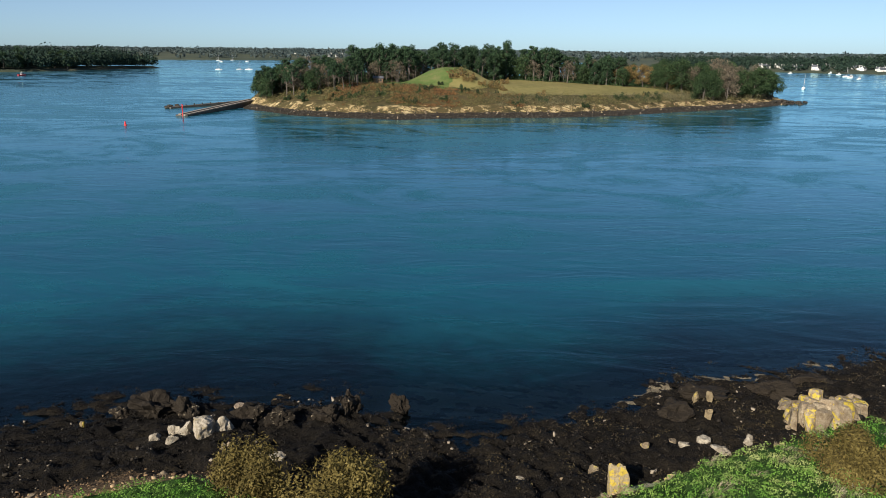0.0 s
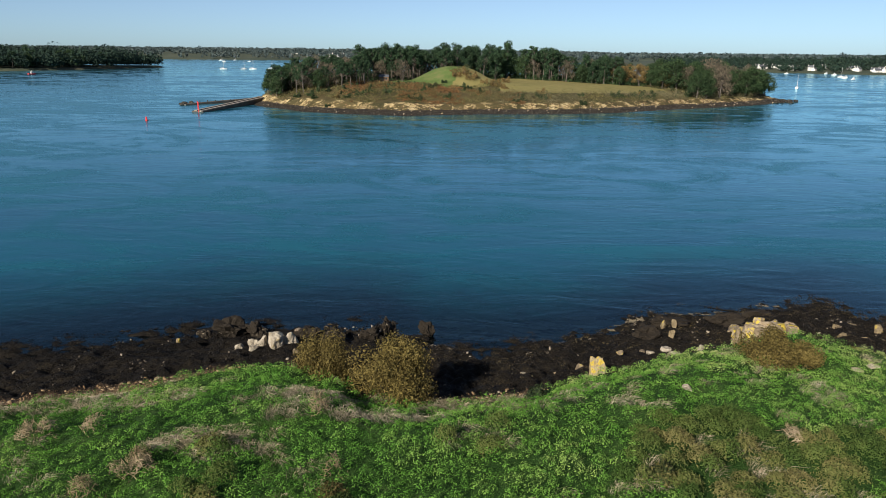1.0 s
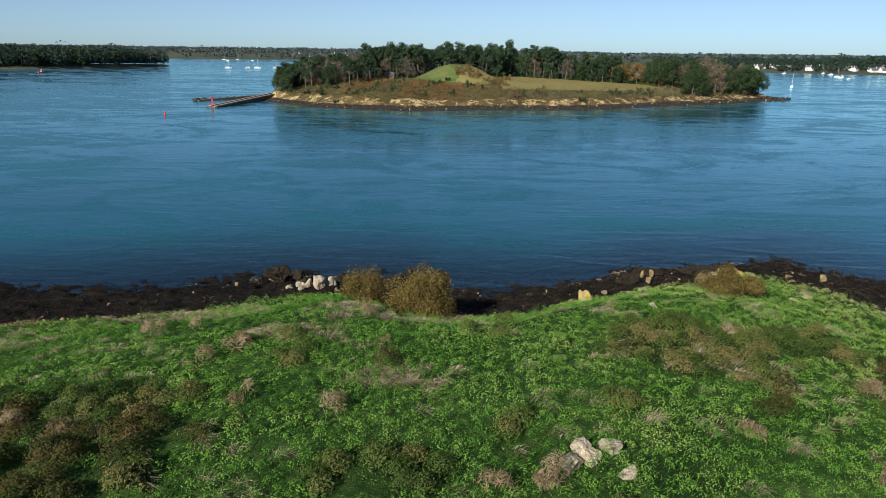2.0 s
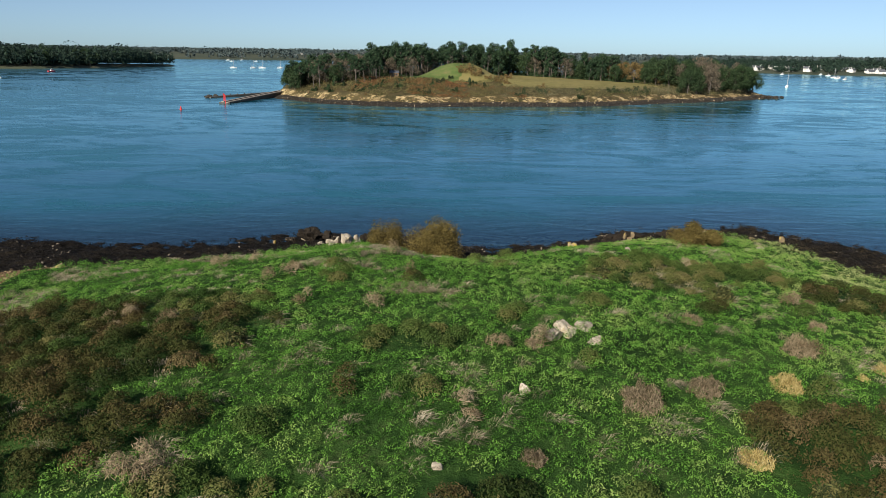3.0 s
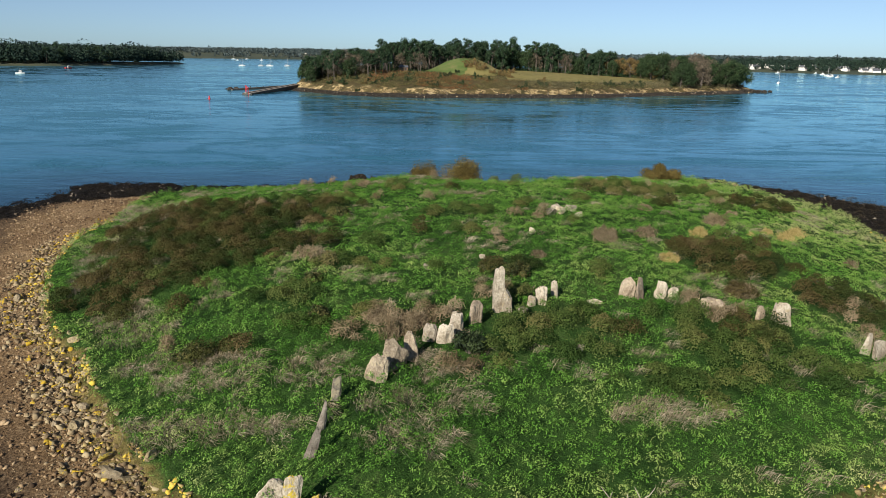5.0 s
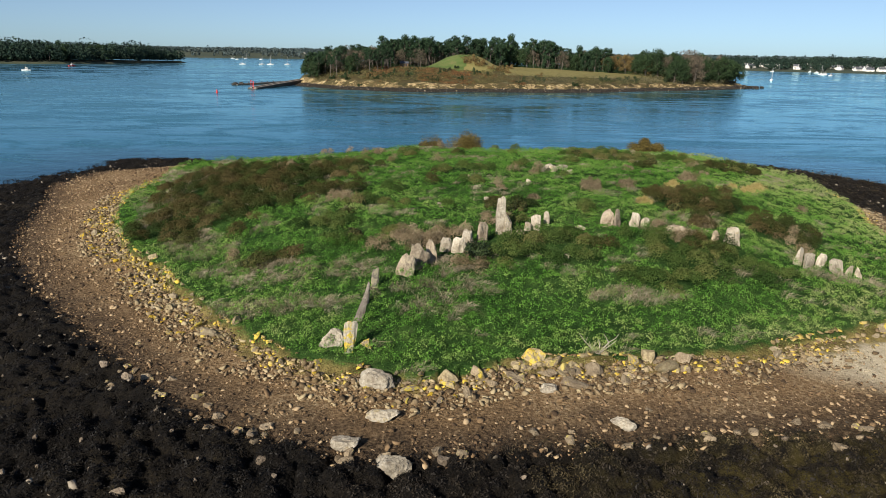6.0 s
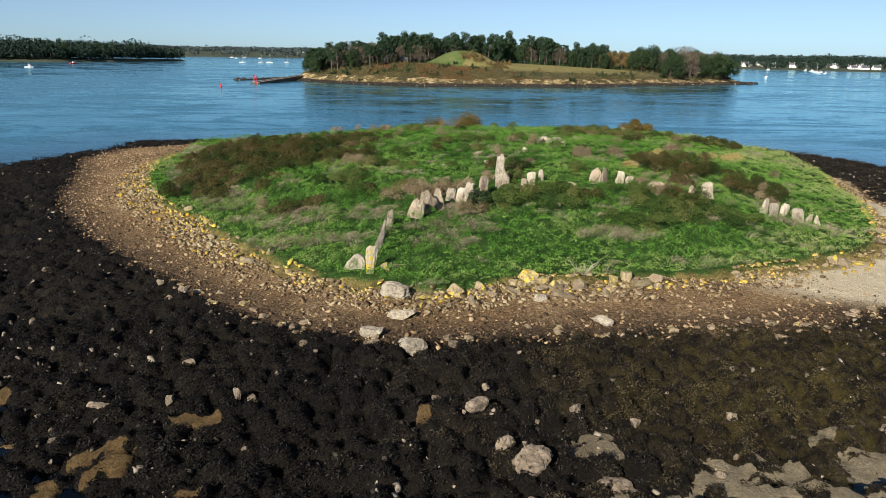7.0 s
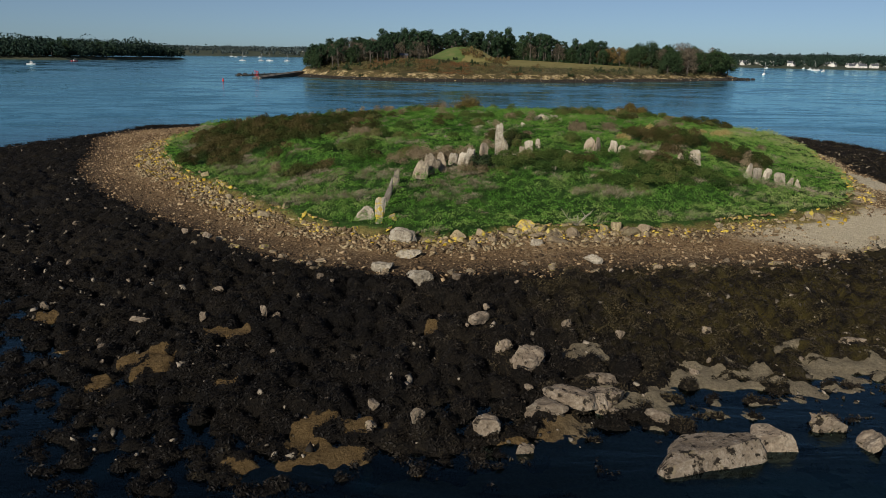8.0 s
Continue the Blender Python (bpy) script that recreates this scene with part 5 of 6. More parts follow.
def tree(kind, x, y, z, height, seed):
    """A tree of a kind: the first of each shape is built, the rest are copies of it."""
    rnd = random.Random(seed)
    shape = seed % 3 if kind in ("pine", "dense", "oak") else 0
    m = pose(x, y, z - 0.15, rnd.uniform(-2, 2), rnd.uniform(-2, 2), rnd.uniform(0, 360)) @ Matrix.Scale(height / 14.0, 4)
    if (kind, shape) in PROTO:
        return copy_thing(PROTO[kind, shape], m)
    names = {"pine": "pine_tree", "dense": "conifer_tree", "oak": "oak_tree", "brown": "autumn_tree", "grey": "bare_tree"}
    labels = {"pine": "tall maritime pine with a bare trunk and a flat crown", "dense": "dense dark green conifer, leafy to the ground",
              "oak": "broad dark evergreen oak with a rounded crown", "brown": "oak with brown autumn leaves", "grey": "grey-brown leafless tree with fine twigs"}
    base = new(names[kind])
    base.matrix_world = m
    bm = bmesh.new()
    top = {"pine": 11.5, "dense": 12.5, "oak": 8.5, "brown": 8.0, "grey": 9.0}[kind]
    bend = Vector((rnd.uniform(-1, 1), rnd.uniform(-1, 1), 0)) * 0.8
    spine = [Vector((0, 0, 0)), bend * 0.3 + Vector((0, 0, top * 0.35)), bend * 0.8 + Vector((0, 0, top * 0.7)), bend + Vector((0, 0, top))]
    thick = 0.62 if kind == "pine" else 1.0
    tube(bm, spine, [0.34 * thick, 0.27 * thick, 0.20 * thick, 0.08], 7)
    lobes = []
    count = {"pine": 15, "dense": 16, "oak": 15, "brown": 13, "grey": 13}[kind]
    for i in range(count):
        a = i * 2.4 + rnd.uniform(-0.5, 0.5)
        q = (i + 0.5) / count
        if kind == "pine":
            h, r, s = 7.4 + 6.0 * q, (3.3 - 2.2 * q) * rnd.uniform(0.4, 1.15), rnd.uniform(0.8, 1.5)
        elif kind == "dense":
            h, r, s = 1.6 + 11.2 * q, (3.6 * (1 - q) + 0.3) * rnd.uniform(0.6, 1.1), rnd.uniform(1.1, 1.8)
        else:
            h = 3.0 + 9.2 * q
            r, s = 4.6 * math.sqrt(max(0.03, 1 - (q * 1.35 - 0.35) ** 2)) * rnd.uniform(0.6, 1.1), rnd.uniform(1.9, 2.8)
        p = Vector((r * math.cos(a), r * math.sin(a), h)) + bend * (h / top)
        lobes.append((p, s))
        root = bend * min(1, (h * 0.75) / top) + Vector((0, 0, min(top * 0.95, h * 0.78)))
        tube(bm, [root, (root + p) * 0.5 + Vector((0, 0, 0.2)), p], [0.11, 0.07, 0.025], 5)
    part("trunk", bm, M_BARK, base, "grey-brown trunk and limbs")
    c, ways = [], []
    per = {"pine": 120, "dense": 210, "oak": 260, "brown": 220, "grey": 110}[kind]
    for p, s in lobes:
        u = rng.normal(size=(per, 3))
        u /= np.linalg.norm(u, axis=1)[:, None]
        c.append(np.array(p) + u * s * rng.uniform(0.45, 1.1, (per, 1)) * np.array([1, 1, 0.62 if kind == "pine" else 0.8]))
        ways.append(u)
    mats = {"pine": M_PINE, "dense": M_PINE, "oak": M_OAK, "brown": M_BROWNLEAF, "grey": M_GREYTWIG}
    v, f = leaves(np.concatenate(c), {"oak": 0.31, "brown": 0.29, "grey": 0.22}.get(kind, 0.26), 1.1 if kind != "grey" else 1.8, facing=np.concatenate(ways), spread=0.55)
    ob = new("crown", mesh_of("crown", v, f, mats[kind]))
    ob.parent = base
    PROTO[kind, shape] = base
    return tagged(base, labels[kind], "tree", "trees")


rnd = random.Random(21)


def wood(count, x0, x1, y0, y1, kinds, low, high, gap=4.0, ground=far_island, ok=None):
    """Trees at random in a stretch, at least a gap apart."""
    placed = []
    for _ in range(count * 30):
        if len(placed) >= count:
            break
        x, y = rnd.uniform(x0, x1), rnd.uniform(y0, y1)
        if any((x - a) ** 2 + (y - b) ** 2 < gap * gap for a, b in placed) or (ok and not ok(x, y)):
            continue
        placed.append((x, y))
        tree(rnd.choice(kinds), x, y, float(ground(x, y)), rnd.uniform(low, high), rnd.randrange(10000))


dry_land = lambda x, y: float(inland(np.array(x), np.array(y))) > 19 and math.hypot(x - 3, y - 372) > 23 and float(in_field(np.array(x), np.array(y))) < 0.5
# the western wood: tall pines with bare trunks
wood(9, -93, -80, 334, 366, ["oak", "oak", "dense"], 9.5, 12.5, 3.2, ok=dry_land)
wood(74, -86, -40, 340, 385, ["pine", "pine", "pine", "pine", "oak", "pine", "grey"], 11.5, 14.5, 2.6, ok=dry_land)
wood(52, -48, 0, 384, 430, ["pine", "pine", "pine", "dense"], 14.5, 18.5, 3.6, ok=dry_land)
wood(14, -38, -10, 370, 396, ["pine", "pine", "pine", "grey"], 11, 13.5, 4, ok=dry_land)
# behind the mound and the field
wood(62, -6, 70, 400, 450, ["dense", "pine", "dense", "pine", "oak"], 16, 20.5, 3.8, ok=dry_land)
wood(46, 46, 104, 404, 440, ["dense", "dense", "oak", "grey", "pine"], 12, 15.5, 4, ok=dry_land)
wood(12, 90, 124, 400, 425, ["brown", "oak", "brown", "dense"], 12, 15, 5, ok=dry_land)
# the eastern end: evergreen oaks and cypresses down to the cliff
wood(4, 126, 137, 360, 372, ["oak"], 14, 16.5, 4.5, ok=dry_land)
wood(13, 112, 145, 395, 425, ["oak"], 17, 20.5, 6.0, ok=dry_land)
wood(8, 130, 150, 374, 396, ["oak", "oak", "oak", "grey"], 15.5, 19, 5.5, ok=dry_land)
wood(20, 146, 178, 388, 420, ["oak", "grey", "oak", "oak", "grey"], 17, 20.5, 5.0, ok=dry_land)
wood(6, 170, 182, 396, 415, ["oak"], 14.5, 17, 4.5, ok=dry_land)

# bushes of the far island


def far_scrub(name, count, wanted, material, label, size=0.9, per=24, leaf=0.22):
    x, y = rng.uniform(-98, 190, count), rng.uniform(285, 446, count)
    keep = wanted(x, y, inland(x, y)) & ((np.hypot(x - 2, y - 372) > 24) | (np.hypot(x - 7, y - 364) < 6.5)) & ~((x > -40) & (x < -8) & (np.abs(y - 368) < 9))
    x, y = x[keep], y[keep]
    s = size * rng.uniform(0.35, 1.5, len(x)) * (0.3 + 1.4 * fbm(x * 0.2, y * 0.2, 2, 45))
    u = rng.normal(size=(len(x), per, 3))
    u /= np.linalg.norm(u, axis=2)[..., None]
    u[..., 2] = np.abs(u[..., 2])
    c = np.stack([x[:, None] + u[..., 0] * s[:, None] * 1.2, y[:, None] + u[..., 1] * s[:, None] * 1.2, far_island(x, y)[:, None] + u[..., 2] * s[:, None]], -1).reshape(-1, 3)
    v, f = leaves(c, leaf, 1.1, facing=u.reshape(-1, 3), spread=0.5)
    stuff(name, mesh_of(name, v, f, material), label, "scrub")


open_land = lambda x, y, d: (in_field(x, y) < 0.5) & (d > 18)
far_scrub("bracken", 24000, lambda x, y, d: open_land(x, y, d) & (d < 70) & (x < 34) & (fbm(x * 0.06, y * 0.06, 3, 5) > 0.49) & (x > -50), M_BRACKEN, "red-brown bracken on the far island's slope", 0.7)
far_scrub("heath", 14000, lambda x, y, d: open_land(x, y, d) & (d < 75) & (fbm(x * 0.07, y * 0.07, 3, 15) > 0.46), M_FARHEATH, "olive and brown heath on the far island's slope", 1.2)
far_scrub("clifftop_scrub", 16000, lambda x, y, d: open_land(x, y, d) & (d < 36) & (x > 20) & (fbm(x * 0.09, y * 0.09, 3, 25) > 0.36), M_CLIFFSCRUB, "grey-brown scrub along the far island's cliff top", 2.1)
far_scrub("undergrowth", 9000, lambda x, y, d: open_land(x, y, d) & (d > 55) & (fbm(x * 0.09, y * 0.09, 3, 35) > 0.45), M_OAK, "dark undergrowth below the far island's trees", 1.3)
far_scrub("thicket", 7000, lambda x, y, d: (d > 30) & (y > 408 - 0.04 * x) & (in_field(x, y) < 0.5) & (x < 178), M_OAK, "dense dark thicket behind the far island's trees", 2.9, 26, 0.34)


def far_bush(x, y, s, mat, label):
    base = new("bush")
    base.matrix_world = pose(x, y, float(far_island(x, y)) - 0.1)
    bm = bmesh.new()
    for a in range(5):
        tube(bm, [(0, 0, 0), (s * 0.3 * math.cos(a * 1.3), s * 0.3 * math.sin(a * 1.3), s * 0.6)], [0.08, 0.03], 5)
    part("trunk", bm, M_BARK, base)
    u = rng.normal(size=(760, 3))
    u /= np.linalg.norm(u, axis=1)[:, None]
    u[:, 2] = np.abs(u[:, 2])
    u *= (s * rng.uniform(0.5, 1.0, 760) * (0.75 + 0.35 * np.sin(u[:, 0] * 5 + x)))[:, None]
    v, f = leaves(u, 0.22, 1.1)
    ob = new("crown", mesh_of("crown", v, f, mat))
    ob.parent = base
    tagged(base, label, "bush", "far bushes")


rnd_bush = random.Random(77)
for n in range(74):
    x = rnd_bush.uniform(-82, 150)
    y = float(np.interp(x, FRONT_X, FRONT_Y)) + rnd_bush.uniform(22, 56)
    if in_field(np.array(x), np.array(y)) < 0.5 and math.hypot(x - 2, y - 372) > 26:
        pick = rnd_bush.random()
        far_bush(x, y, rnd_bush.uniform(1.3, 3.2), M_OAK if pick < 0.45 else M_DARKLEAF if pick < 0.85 else M_BROWNLEAF, "rounded %s bush on the far island's slope" % ("green" if pick < 0.85 else "brown"))
for x, y, s in ((-44, 318, 2.4), (-60, 322, 2.0), (-24, 350, 1.7), (-8, 338, 1.8), (-14, 322, 1.6), (-2, 352, 1.7), (10, 345, 1.8), (-36, 340, 1.8), (-52, 310, 1.6), (30, 318, 2.0), (60, 322, 2.2), (88, 350, 2.4)):
    far_bush(x, y, s, M_DARKLEAF, "dark green rounded bush on the far island's slope")
for x, y, s in ((3.6, 357.5, 3.0), (7.9, 360.3, 3.8), (10.5, 357, 3.6), (13.5, 360, 3.0), (18, 357, 2.6), (22, 355, 3.0), (25, 352, 2.8), (27, 348, 2.6), (24, 362, 2.4), (29, 372, 2.6), (31, 384, 3.0)):
    far_bush(x, y, s, M_BROWNLEAF, "brown bush beside the grass mound")

# stones of the far island's foreshore and cliff


def far_stones(name, count, low, high, size, material, label):
    x = rng.uniform(-95, 190, count)
    y = np.interp(x, FRONT_X, FRONT_Y) + rng.uniform(low, high, count)
    n = len(x)
    s = (size * (0.4 + 1.2 * rng.random(n) ** 2))[:, None] * rng.uniform(0.5, 1.1, (n, 3))
    v = ICO_V[None] * s[:, None, :] * rng.uniform(0.65, 1.25, (n, len(ICO_V), 1)) + np.stack([x, y, far_island(x, y)], 1)[:, None, :]
    f = ICO_F[None] + (np.arange(n) * len(ICO_V))[:, None, None]
    stuff(name, mesh_of(name, v.reshape(-1, 3), f.reshape(-1, 3), material), label, "stones")


far_stones("foreshore_stones", 2600, -0.5, 13, 0.34, M_WETROCK, "dark weedy stones on the far island's foreshore")
far_stones("cliff_stones", 500, 12.5, 17.5, 0.4, M_PEBBLE, "ochre stones at the foot of the far island's cliff")
for n in range(70):
    x = rnd.uniform(-92, 188)
    y = float(np.interp(x, FRONT_X, FRONT_Y)) + rnd.uniform(0.5, 14)
    s = rnd.uniform(0.4, 1.1)
    dark = rnd.random() < 0.7
    ob = new("shore_rock", SHAPES["w" if dark else "s", rnd.randrange(6)])
    ob.matrix_world = pose(x, y, float(far_island(x, y)) - 0.1 * s, 0, 0, rnd.uniform(0, 360)) @ Matrix.Scale(s, 4)
    tagged(ob, "weed-stained rock on the far foreshore" if dark else "pale rock on the far foreshore", "rock", "foreshore rocks")
for n in range(26):
    x, y = rnd.uniform(170, 193), rnd.uniform(388, 408)
    single("shore_rock", rock(700 + n, (rnd.uniform(2, 5), rnd.uniform(1.5, 3), rnd.uniform(0.8, 1.8)), detail=2), M_WETROCK,
           pose(x, y, max(-0.3, float(far_island(x, y)) - 0.3), 0, 0, rnd.uniform(0, 360)), "black tidal rock at the far island's point", "rock", "foreshore rocks")
for n in range(26):
    q = rnd.random()
    x, y = -126 + 34 * q + rnd.gauss(0, 1), 333 + 32 * q + rnd.gauss(0, 4)
    single("shore_rock", rock(740 + n, (rnd.uniform(2, 5), rnd.uniform(1.5, 4), rnd.uniform(0.7, 1.6)), detail=2), M_WETROCK,
           pose(x, y, -0.3, 0, 0, rnd.uniform(0, 360)), "black weed-covered rock beside the slipway", "rock", "foreshore rocks")

# ---------------------------------------------------------------- slipway, posts, hut


def prism(a, b, width, z0, z1, low):
    """A long wedge from a to b with its top at z0 and z1."""
    bm = bmesh.new()
    a, b = Vector((*a, 0)), Vector((*b, 0))
    side = (b - a).normalized().cross(Vector((0, 0, 1))) * width / 2
    ends = [(a, z0), (b, z1)]
    vs = [[bm.verts.new((p + s * side) + Vector((0, 0, z))) for s, z in ((-1, low), (1, low), (1, top), (-1, top))] for p, top in ends]
    for i in range(4):
        bm.faces.new((vs[0][i], vs[0][(i + 1) % 4], vs[1][(i + 1) % 4], vs[1][i]))
    bm.faces.new(vs[0][::-1])
    bm.faces.new(vs[1])
    bmesh.ops.recalc_face_normals(bm, faces=bm.faces)
    return bm


slip = new("slipway")
part("wall", prism((-102.5, 292), (-91, 356), 5.0, 0.55, 2.5, -3.0), M_CONCRETE, slip, "dark weed-grown concrete side")
part("deck", prism((-103.6, 293), (-92.2, 356), 1.2, 0.85, 2.8, 0.2), M_DECK, slip, "pale concrete kerb")
part("deck", prism((-101.0, 291.5), (-89.6, 355), 1.0, 0.75, 2.7, 0.2), M_DECK, slip, "pale concrete kerb")
tagged(slip, "sloping concrete slipway running down into the sea", "slipway")
slip = new("slipway")
part("wall", prism((-121, 330), (-97, 362), 3.0, 0.6, 1.6, -3.0), M_CONCRETE, slip, "dark weed-grown stone side")
for i in range(7):
    bm = bmesh.new()
    tube(bm, [(-121 + i * 2.6, 330 + i * 3.4, 0), (-121 + i * 2.6, 330 + i * 3.4, 1.7)], [0.22, 0.18], 8)
    part("post", bm, M_WETROCK, slip)
tagged(slip, "old low jetty with short black posts", "jetty")
for x, y in ((-101.4, 290.3), (-104.6, 300.0), (-106.5, 305.0)):
    post = new("marker_post")
    post.matrix_world = pose(x, y, -1)
    bm = bmesh.new()
    tube(bm, [(0, 0, 0), (0, 0, 4.2)], [0.13, 0.12], 10)
    part("pole", bm, M_RED, post)
    bm = bmesh.new()
    tube(bm, [(0, 0, 4.2), (0, 0, 4.7)], [0.24, 0.24], 10)
    part("topmark", bm, M_RED, post)
    tagged(post, "red marker post at the slipway's end", "post", "marker posts")

hut = new("hut")
hut.matrix_world = pose(-32.6, 372, float(far_island(-32.6, 372)) - 0.1, 0, 0, 8)
bm = bmesh.new()
box(bm, (4.6, 3.6, 2.4), (0, 0, 1.2))
part("wall", bm, M_TIMBER, hut)
bm = bmesh.new()
for s in (-1, 1):
    box(bm, (5.2, 2.35, 0.14), (0, s * 1.05, 2.85), Matrix.Rotation(s * -0.45, 4, "X"))
part("roof", bm, M_SLATE, hut, "grey pitched roof")
bm = bmesh.new()
box(bm, (0.9, 0.08, 1.9), (-0.8, -1.83, 0.95))
part("door", bm, M_BARK, hut)
bm = bmesh.new()
box(bm, (0.9, 0.08, 0.8), (1.1, -1.83, 1.4))
part("window", bm, M_PANE, hut)
tagged(hut, "small brown timber hut with a grey pitched roof", "hut")

# ---------------------------------------------------------------- boats and buoys


def hull(length, beam, depth, draft=0.4):
    """A boat's hull with a pointed bow, a flat stern and a deck."""
    bm = bmesh.new()
    rows = []
    for i in range(9):
        q = i / 8
        w = beam / 2 * (0.75 + 0.25 * math.sin(q * math.pi * 0.9)) * (1 - max(0, q - 0.5) ** 1.8 * 3.35)
        sheer = depth * (1 + 0.25 * q * q)
        x = (q - 0.5) * length
        rows.append([bm.verts.new(p) for p in ((x, -w, sheer), (x, -w * 0.8, 0.0), (x, 0, -draft), (x, w * 0.8, 0.0), (x, w, sheer))])
    for a, b in zip(rows, rows[1:]):
        for i in range(4):
            bm.faces.new((a[i], a[i + 1], b[i + 1], b[i]))
        bm.faces.new((a[4], a[0], b[0], b[4]))
    bm.faces.new(rows[0])
    bm.faces.new(rows[-1][::-1])
    bmesh.ops.recalc_face_normals(bm, faces=bm.faces)
    return bm


def sailboat(x, y, turn, length=8.5, mast=11.0):
    b = new("sailing_boat")
    b.matrix_world = pose(x, y, 0, 0, 0, turn)
    part("hull", hull(length, length * 0.3, 0.95), M_HULL, b, "white hull")
    bm = bmesh.new()
    box(bm, (length * 0.4, length * 0.17, 0.55), (0.3, 0, 1.25), taper=0.85)
    part("cabin", bm, M_HULL, b)
    bm = bmesh.new()
    box(bm, (length * 0.3, length * 0.155, 0.2), (0.3, 0, 1.28))
    part("window", bm, M_PANE, b)
    bm = bmesh.new()
    tube(bm, [(0.6, 0, 1), (0.6, 0, mast)], [0.13, 0.09], 8)
    part("mast", bm, M_ALU, b)
    bm = bmesh.new()
    tube(bm, [(0.6, 0, 2.1), (-length * 0.4, 0, 2.0)], [0.16, 0.14], 8)
    part("boom", bm, M_ALU, b)
    for px in (-length * 0.48, length * 0.48):
        bm = bmesh.new()
        tube(bm, [(0.6, 0, mast), (px, 0, 1.1)], [0.02, 0.02], 4)
        part("stay", bm, M_ALU, b)
    tagged(b, "white sailing boat at its mooring with bare mast", "boat", "moored boats")


def motorboat(x, y, turn, length=6.5, red=False):
    b = new("motor_boat")
    b.matrix_world = pose(x, y, 0, 0, 0, turn)
    part("hull", hull(length, length * 0.36, 0.9), M_RED if red else M_HULL, b, "red hull" if red else "white hull")
    bm = bmesh.new()
    box(bm, (length * 0.34, length * 0.24, 1.5), (length * 0.05, 0, 1.65), taper=0.85)
    part("wheelhouse", bm, M_HULL, b)
    bm = bmesh.new()
    box(bm, (length * 0.345, length * 0.25, 0.5), (length * 0.05, 0, 1.9), taper=0.95)
    part("window", bm, M_PANE, b)
    bm = bmesh.new()
    tube(bm, [(0, 0, 2.3), (0, 0, 4.2)], [0.06, 0.04], 6)
    part("mast", bm, M_ALU, b)
    tagged(b, "small red and white work boat on its mooring" if red else "white motor boat on its mooring", "boat", "moored boats")


for x, y, a, s in ((-280, 942, 20, 8.5), (-256, 950, 35, 8), (-246, 955, 15, 9), (-225, 968, 30, 8), (269, 565, 60, 8.5), (-493, 1660, 20, 9), (-470, 1690, 40, 9), (462, 870, 20, 9)):
    sailboat(x, y, a, s, s * 1.3)
for x, y, a in ((443, 826, 10), (434, 791, 30), (457, 1000, 20), (461, 858, 15), (-343, 528, 20), (520, 1020, 30), (500, 960, 0), (205, 560, 50), (-440, 1500, 10), (-400, 1540, 20)):
    motorboat(x, y, a)
motorboat(-391, 701, 60, 7.5, red=True)

buoy = new("channel_buoy")
buoy.matrix_world = pose(-108.6, 254.3, 0) @ Matrix.Scale(0.72, 4)
bm = bmesh.new()
tube(bm, [(0, 0, -0.4), (0, 0, 0.4), (0, 0, 0.6)], [0.7, 0.7, 0.45], 14)
part("float", bm, M_RED, buoy)
bm = bmesh.new()
tube(bm, [(0, 0, 0.6), (0, 0, 1.6)], [0.45, 0.38], 14)
part("tower", bm, M_RED, buoy)
bm = bmesh.new()
tube(bm, [(0, 0, 1.6), (0, 0, 2.0)], [0.25, 0.25], 12)
part("topmark", bm, M_RED, buoy)
tagged(buoy, "red can-shaped channel buoy floating in the water", "buoy")

# ---------------------------------------------------------------- headland, far coasts and village


def coast(name, shore, depth, top, material, label, step=12.0, seed=0, back=1e5):
    """A stretch of land behind a shore line of few points, rising inland; gives its height as a function."""
    pts = [Vector(p) for p in shore]
    xs = np.array([p.x for p in pts])
    ys = np.array([p.y for p in pts])

    def rise(x, y):
        d = y - np.interp(x, xs, ys)
        d = np.minimum(d, np.minimum(np.minimum(x - xs[0], xs[-1] - x) * 4.0, back - y)) + 30 * (fbm(x * 0.01, y * 0.01, 3, seed) - 0.5)
        return np.interp(d, (-60, 0, 5, 14, 200, 700), (-5, 0, 1.2, 2.6, 0.6 * top, top)) + 0.25 * top * (fbm(x * 0.004, y * 0.004, 3, seed + 2) - 0.5) * smooth(20, 200, d)
    gx, gy = np.arange(xs[0] - 60, xs[-1] + 60, step), np.arange(ys.min() - 60, ys.max() + depth, step)
    mx, my = (a.ravel() for a in np.meshgrid(gx, gy))
    i, j = np.meshgrid(np.arange(len(gy) - 1), np.arange(len(gx) - 1), indexing="ij")
    n = len(gx)
    f = np.stack([i * n + j, i * n + j + 1, (i + 1) * n + j + 1, (i + 1) * n + j], -1).reshape(-1, 4)
    tagged(new(name, mesh_of(name, np.stack([mx, my, rise(mx, my)], 1), f, material, flat=False)), label, "ground", kind="structure")
    return rise


M_FARLAND = surface("far fields and shore", ((0.03, 0.045, 0.03), (0.045, 0.06, 0.04), (0.07, 0.08, 0.05), (0.12, 0.105, 0.07)), 0.02, 0.2, 0.95, 0, vary=0)
headland = coast("headland_ground", [(-1300, 700), (-900, 740), (-520, 762), (-460, 782), (-430, 845), (-408, 905), (-390, 970), (-380, 1000)], 90, 5, M_FARLAND, "dark wooded headland with a thin pale beach", 8, 3, back=1010)
west = coast("ground_west", [(-2600, 1700), (-1200, 1720), (-627, 1735), (-383, 1800), (100, 1850), (700, 1900)], 2400, 17, M_FARLAND, "low distant coast with fields and woods", 30, 7)
east = coast("ground_east", [(330, 1180), (420, 1100), (480, 1070), (569, 985), (800, 950), (1300, 930), (2600, 900)], 2600, 13, M_FARLAND, "low distant coast with a village on its shore", 20, 9)


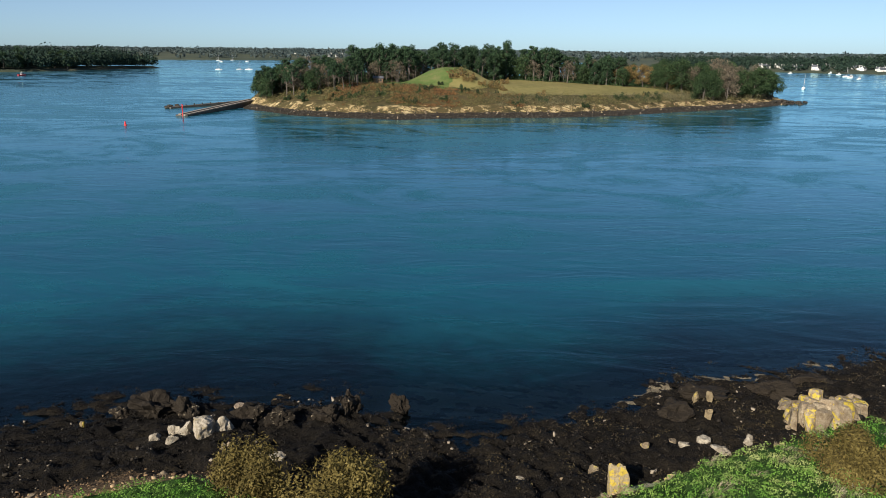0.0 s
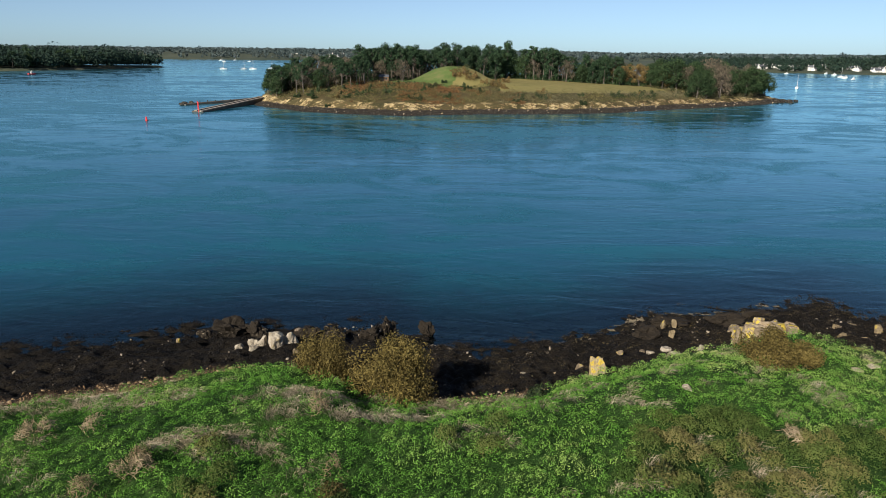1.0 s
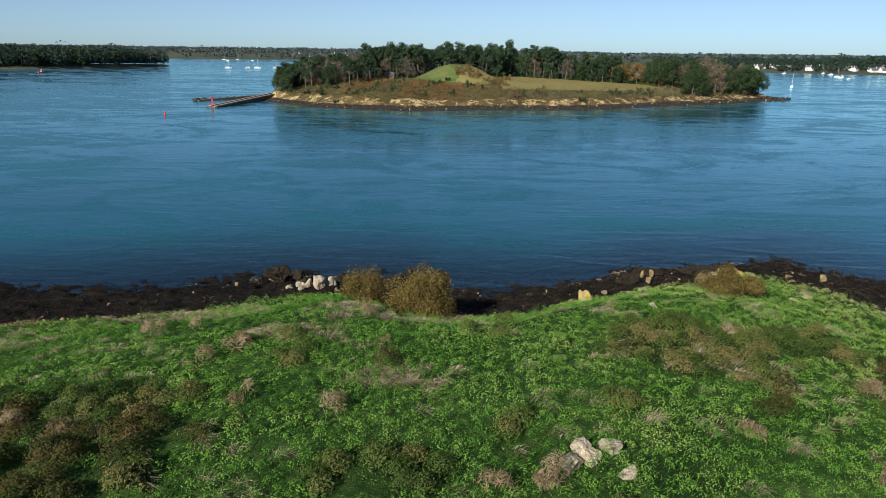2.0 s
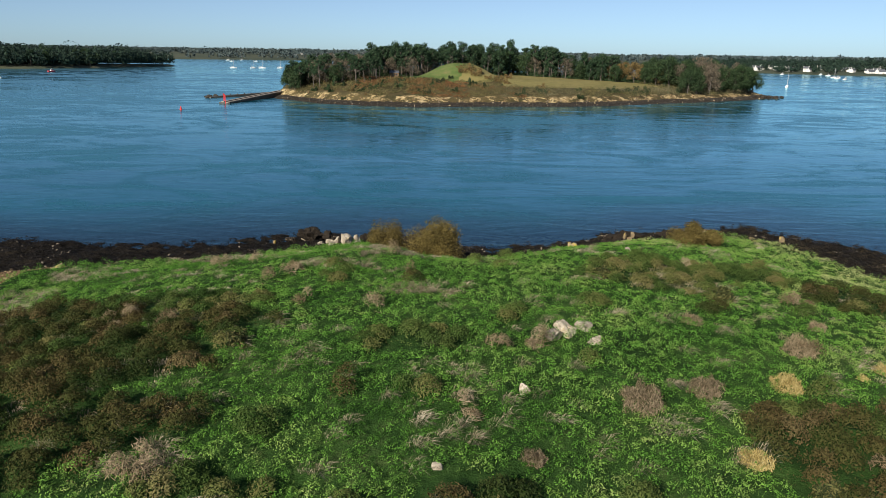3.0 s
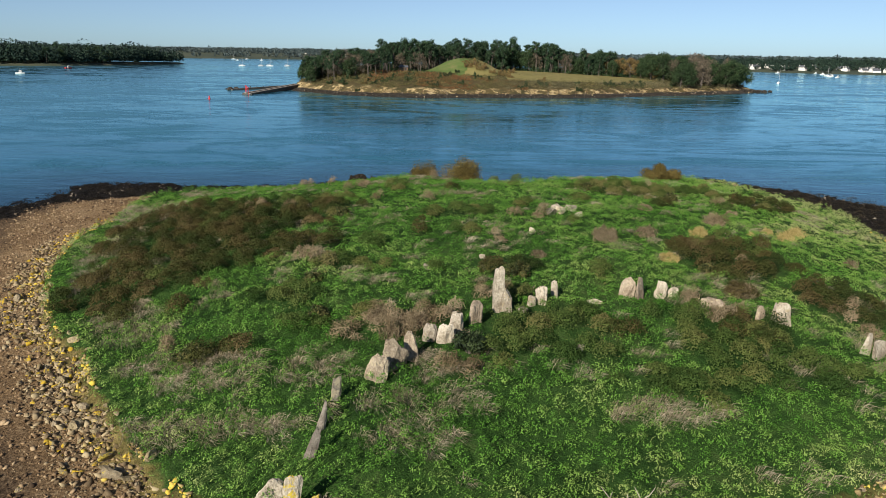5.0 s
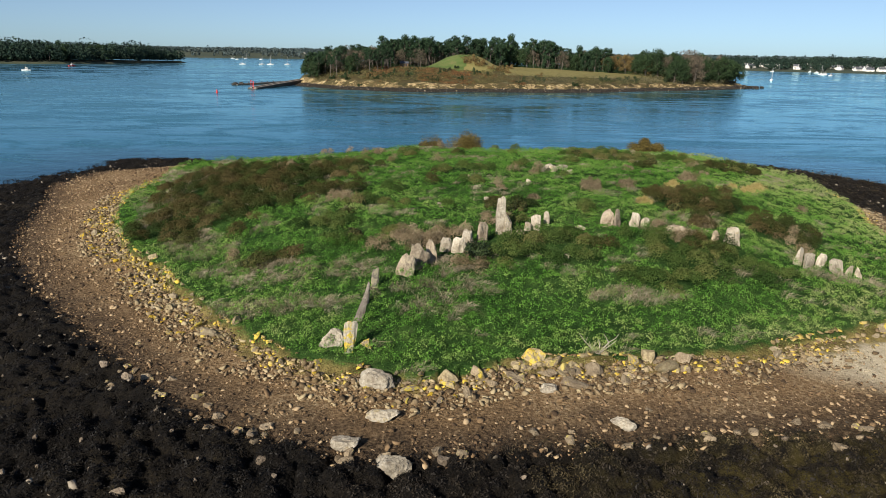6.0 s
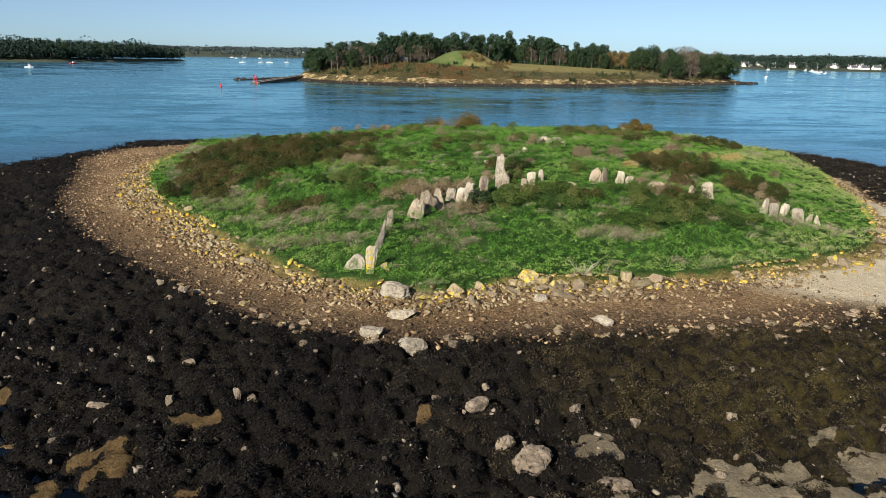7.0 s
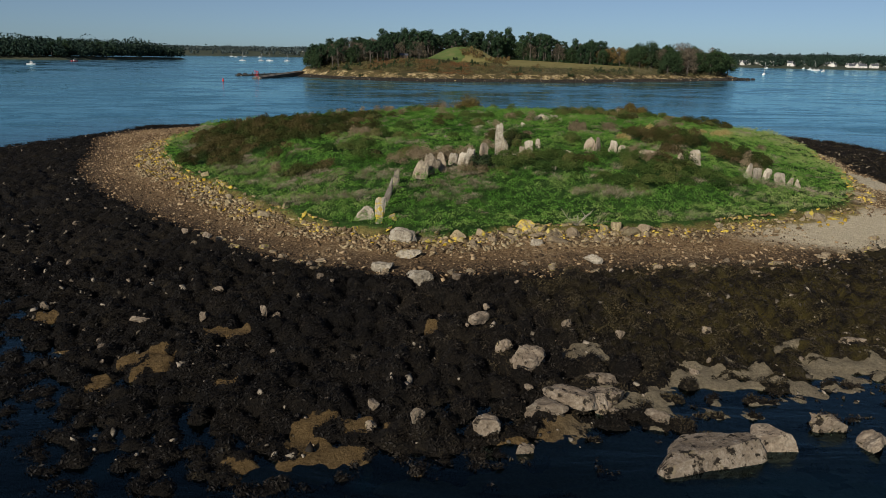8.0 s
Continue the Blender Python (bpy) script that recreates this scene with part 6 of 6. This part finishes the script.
def forest(name, ground, x0, x1, y0, y1, count, high, label, clear=0.45, seed=0, leaf=2.2, per=22, material=None):
    """A far wood: clumps of leaves at crown height over the land."""
    x, y = rng.uniform(x0, x1, count), rng.uniform(y0, y1, count)
    z = ground(x, y)
    keep = (z > 1.3) & (fbm(x * 0.006, y * 0.006, 3, seed) > clear)
    x, y, z = x[keep], y[keep], z[keep]
    h = high * rng.uniform(0.4, 1.0, len(x)) * (0.55 + 0.9 * fbm(x * 0.03, y * 0.03, 2, 13))
    u = rng.normal(size=(len(x), per, 3))
    u /= np.linalg.norm(u, axis=2)[..., None]
    c = np.stack([x[:, None] + u[..., 0] * h[:, None] * 0.46, y[:, None] + u[..., 1] * h[:, None] * 0.46, (z + h * 0.58)[:, None] + u[..., 2] * h[:, None] * 0.42], -1).reshape(-1, 3)
    v, f = leaves(c, leaf, 1.0, facing=u.reshape(-1, 3), spread=0.4)
    stuff(name, mesh_of(name, v, f, material or M_FARWOOD), label, "wood")


land_ok = lambda g: (lambda x, y: float(g(np.array(x), np.array(y))) > 2.4)
wood(110, -640, -372, 780, 920, ["oak", "pine", "dense", "oak"], 18, 24, 5, headland, land_ok(headland))
forest("far_wood", headland, -800, -378, 755, 1010, 2600, 23, "dense dark wood on the headland", 0.0, 3, 1.5, 54)
# the coast and skyline woods carry their haze in the leaf colour
forest("far_wood", west, -1800, 700, 1740, 2700, 4200, 12, "distant woods on the low coast", 0.36, 5, 2.6, 18, M_HAZYWOOD)
forest("far_wood", west, -2600, 700, 2600, 4000, 4200, 13, "distant skyline woods with haze in the colour", 0.30, 6, 4.0, 12, M_HAZYWOOD)
forest("far_wood", east, 380, 1000, 1010, 1400, 1500, 13, "woods round the far village", 0.40, 8, 1.5, 40)
forest("far_wood", east, 380, 2600, 1350, 3400, 5200, 13, "distant skyline woods with haze in the colour", 0.36, 9, 3.8, 13, M_HAZYWOOD)

HOUSES = []


def house(x, y, z, turn, wide=11.0, deep=7.5, tall=4.6):
    """A rendered house with a slate roof, gable chimneys, windows and a door; the first is built, the rest are copies."""
    m = pose(x, y, z - 0.3, 0, 0, turn) @ Matrix.Scale(0.85, 4)
    if len(HOUSES) >= 3:
        return copy_thing(HOUSES[rnd.randrange(3)], m)
    h = new("house")
    h.matrix_world = m
    bm = bmesh.new()
    box(bm, (wide, deep, tall), (0, 0, tall / 2))
    ridge = tall + deep * 0.48
    for s in (-1, 1):
        vs = [bm.verts.new(p) for p in ((s * wide / 2, -deep / 2, tall), (s * wide / 2, deep / 2, tall), (s * wide / 2, 0, ridge))]
        bm.faces.new(vs)
    part("wall", bm, M_WHITE, h, "white rendered wall")
    bm = bmesh.new()
    slope = math.atan2(ridge - tall, deep / 2)
    span = math.hypot(ridge - tall, deep / 2) + 0.4
    for s in (-1, 1):
        box(bm, (wide + 0.5, span, 0.18), (0, s * deep / 4, (tall + ridge) / 2 + 0.1), Matrix.Rotation(-s * slope, 4, "X"))
    roof = part("roof", bm, M_SLATE, h, "grey slate roof")
    for s in (-1, 1):
        bm = bmesh.new()
        box(bm, (0.7, 1.0, 1.8), (s * (wide / 2 - 0.4), 0, ridge + 0.2))
        part("chimney", bm, M_WHITE, roof)
    for i in range(4):
        for level in (1.5, 3.7):
            if level < tall - 0.8 or i % 2:
                bm = bmesh.new()
                box(bm, (0.9, 0.1, 1.2), ((i - 1.5) * wide / 4.4, -deep / 2 - 0.03, level))
                part("window", bm, M_PANE, h)
    bm = bmesh.new()
    box(bm, (1.0, 0.1, 2.1), (0, -deep / 2 - 0.03, 1.05))
    part("door", bm, M_TIMBER, h)
    HOUSES.append(h)
    return tagged(h, "white rendered house with a grey slate roof", "house", "far houses")


for n, (w, d, t) in enumerate(((11, 7.5, 4.6), (15, 8, 3.4), (9, 7, 5.4))):
    x = 470 + 26 * n
    y = float(np.interp(x, (330, 420, 480, 569, 800), (1180, 1100, 1070, 985, 950))) + 40
    house(x, y, float(east(x, y)), 20 - 20 * n, w, d, t)
for n in range(46):
    x = rnd.uniform(470, 780)
    y = float(np.interp(x, (330, 420, 480, 569, 800), (1180, 1100, 1070, 985, 950))) + rnd.uniform(25, 120)
    house(x, y, float(east(x, y)), rnd.uniform(-50, 50))
for n in range(26):
    x, y = rnd.uniform(800, 1900) * 0.75, rnd.uniform(1300, 2000)
    house(x, y, float(east(x, y)), rnd.uniform(-50, 50))
for n in range(30):
    x, y = rnd.uniform(-420, 60), rnd.uniform(1900, 2300)
    house(x, y, float(west(x, y)), rnd.uniform(-50, 50))
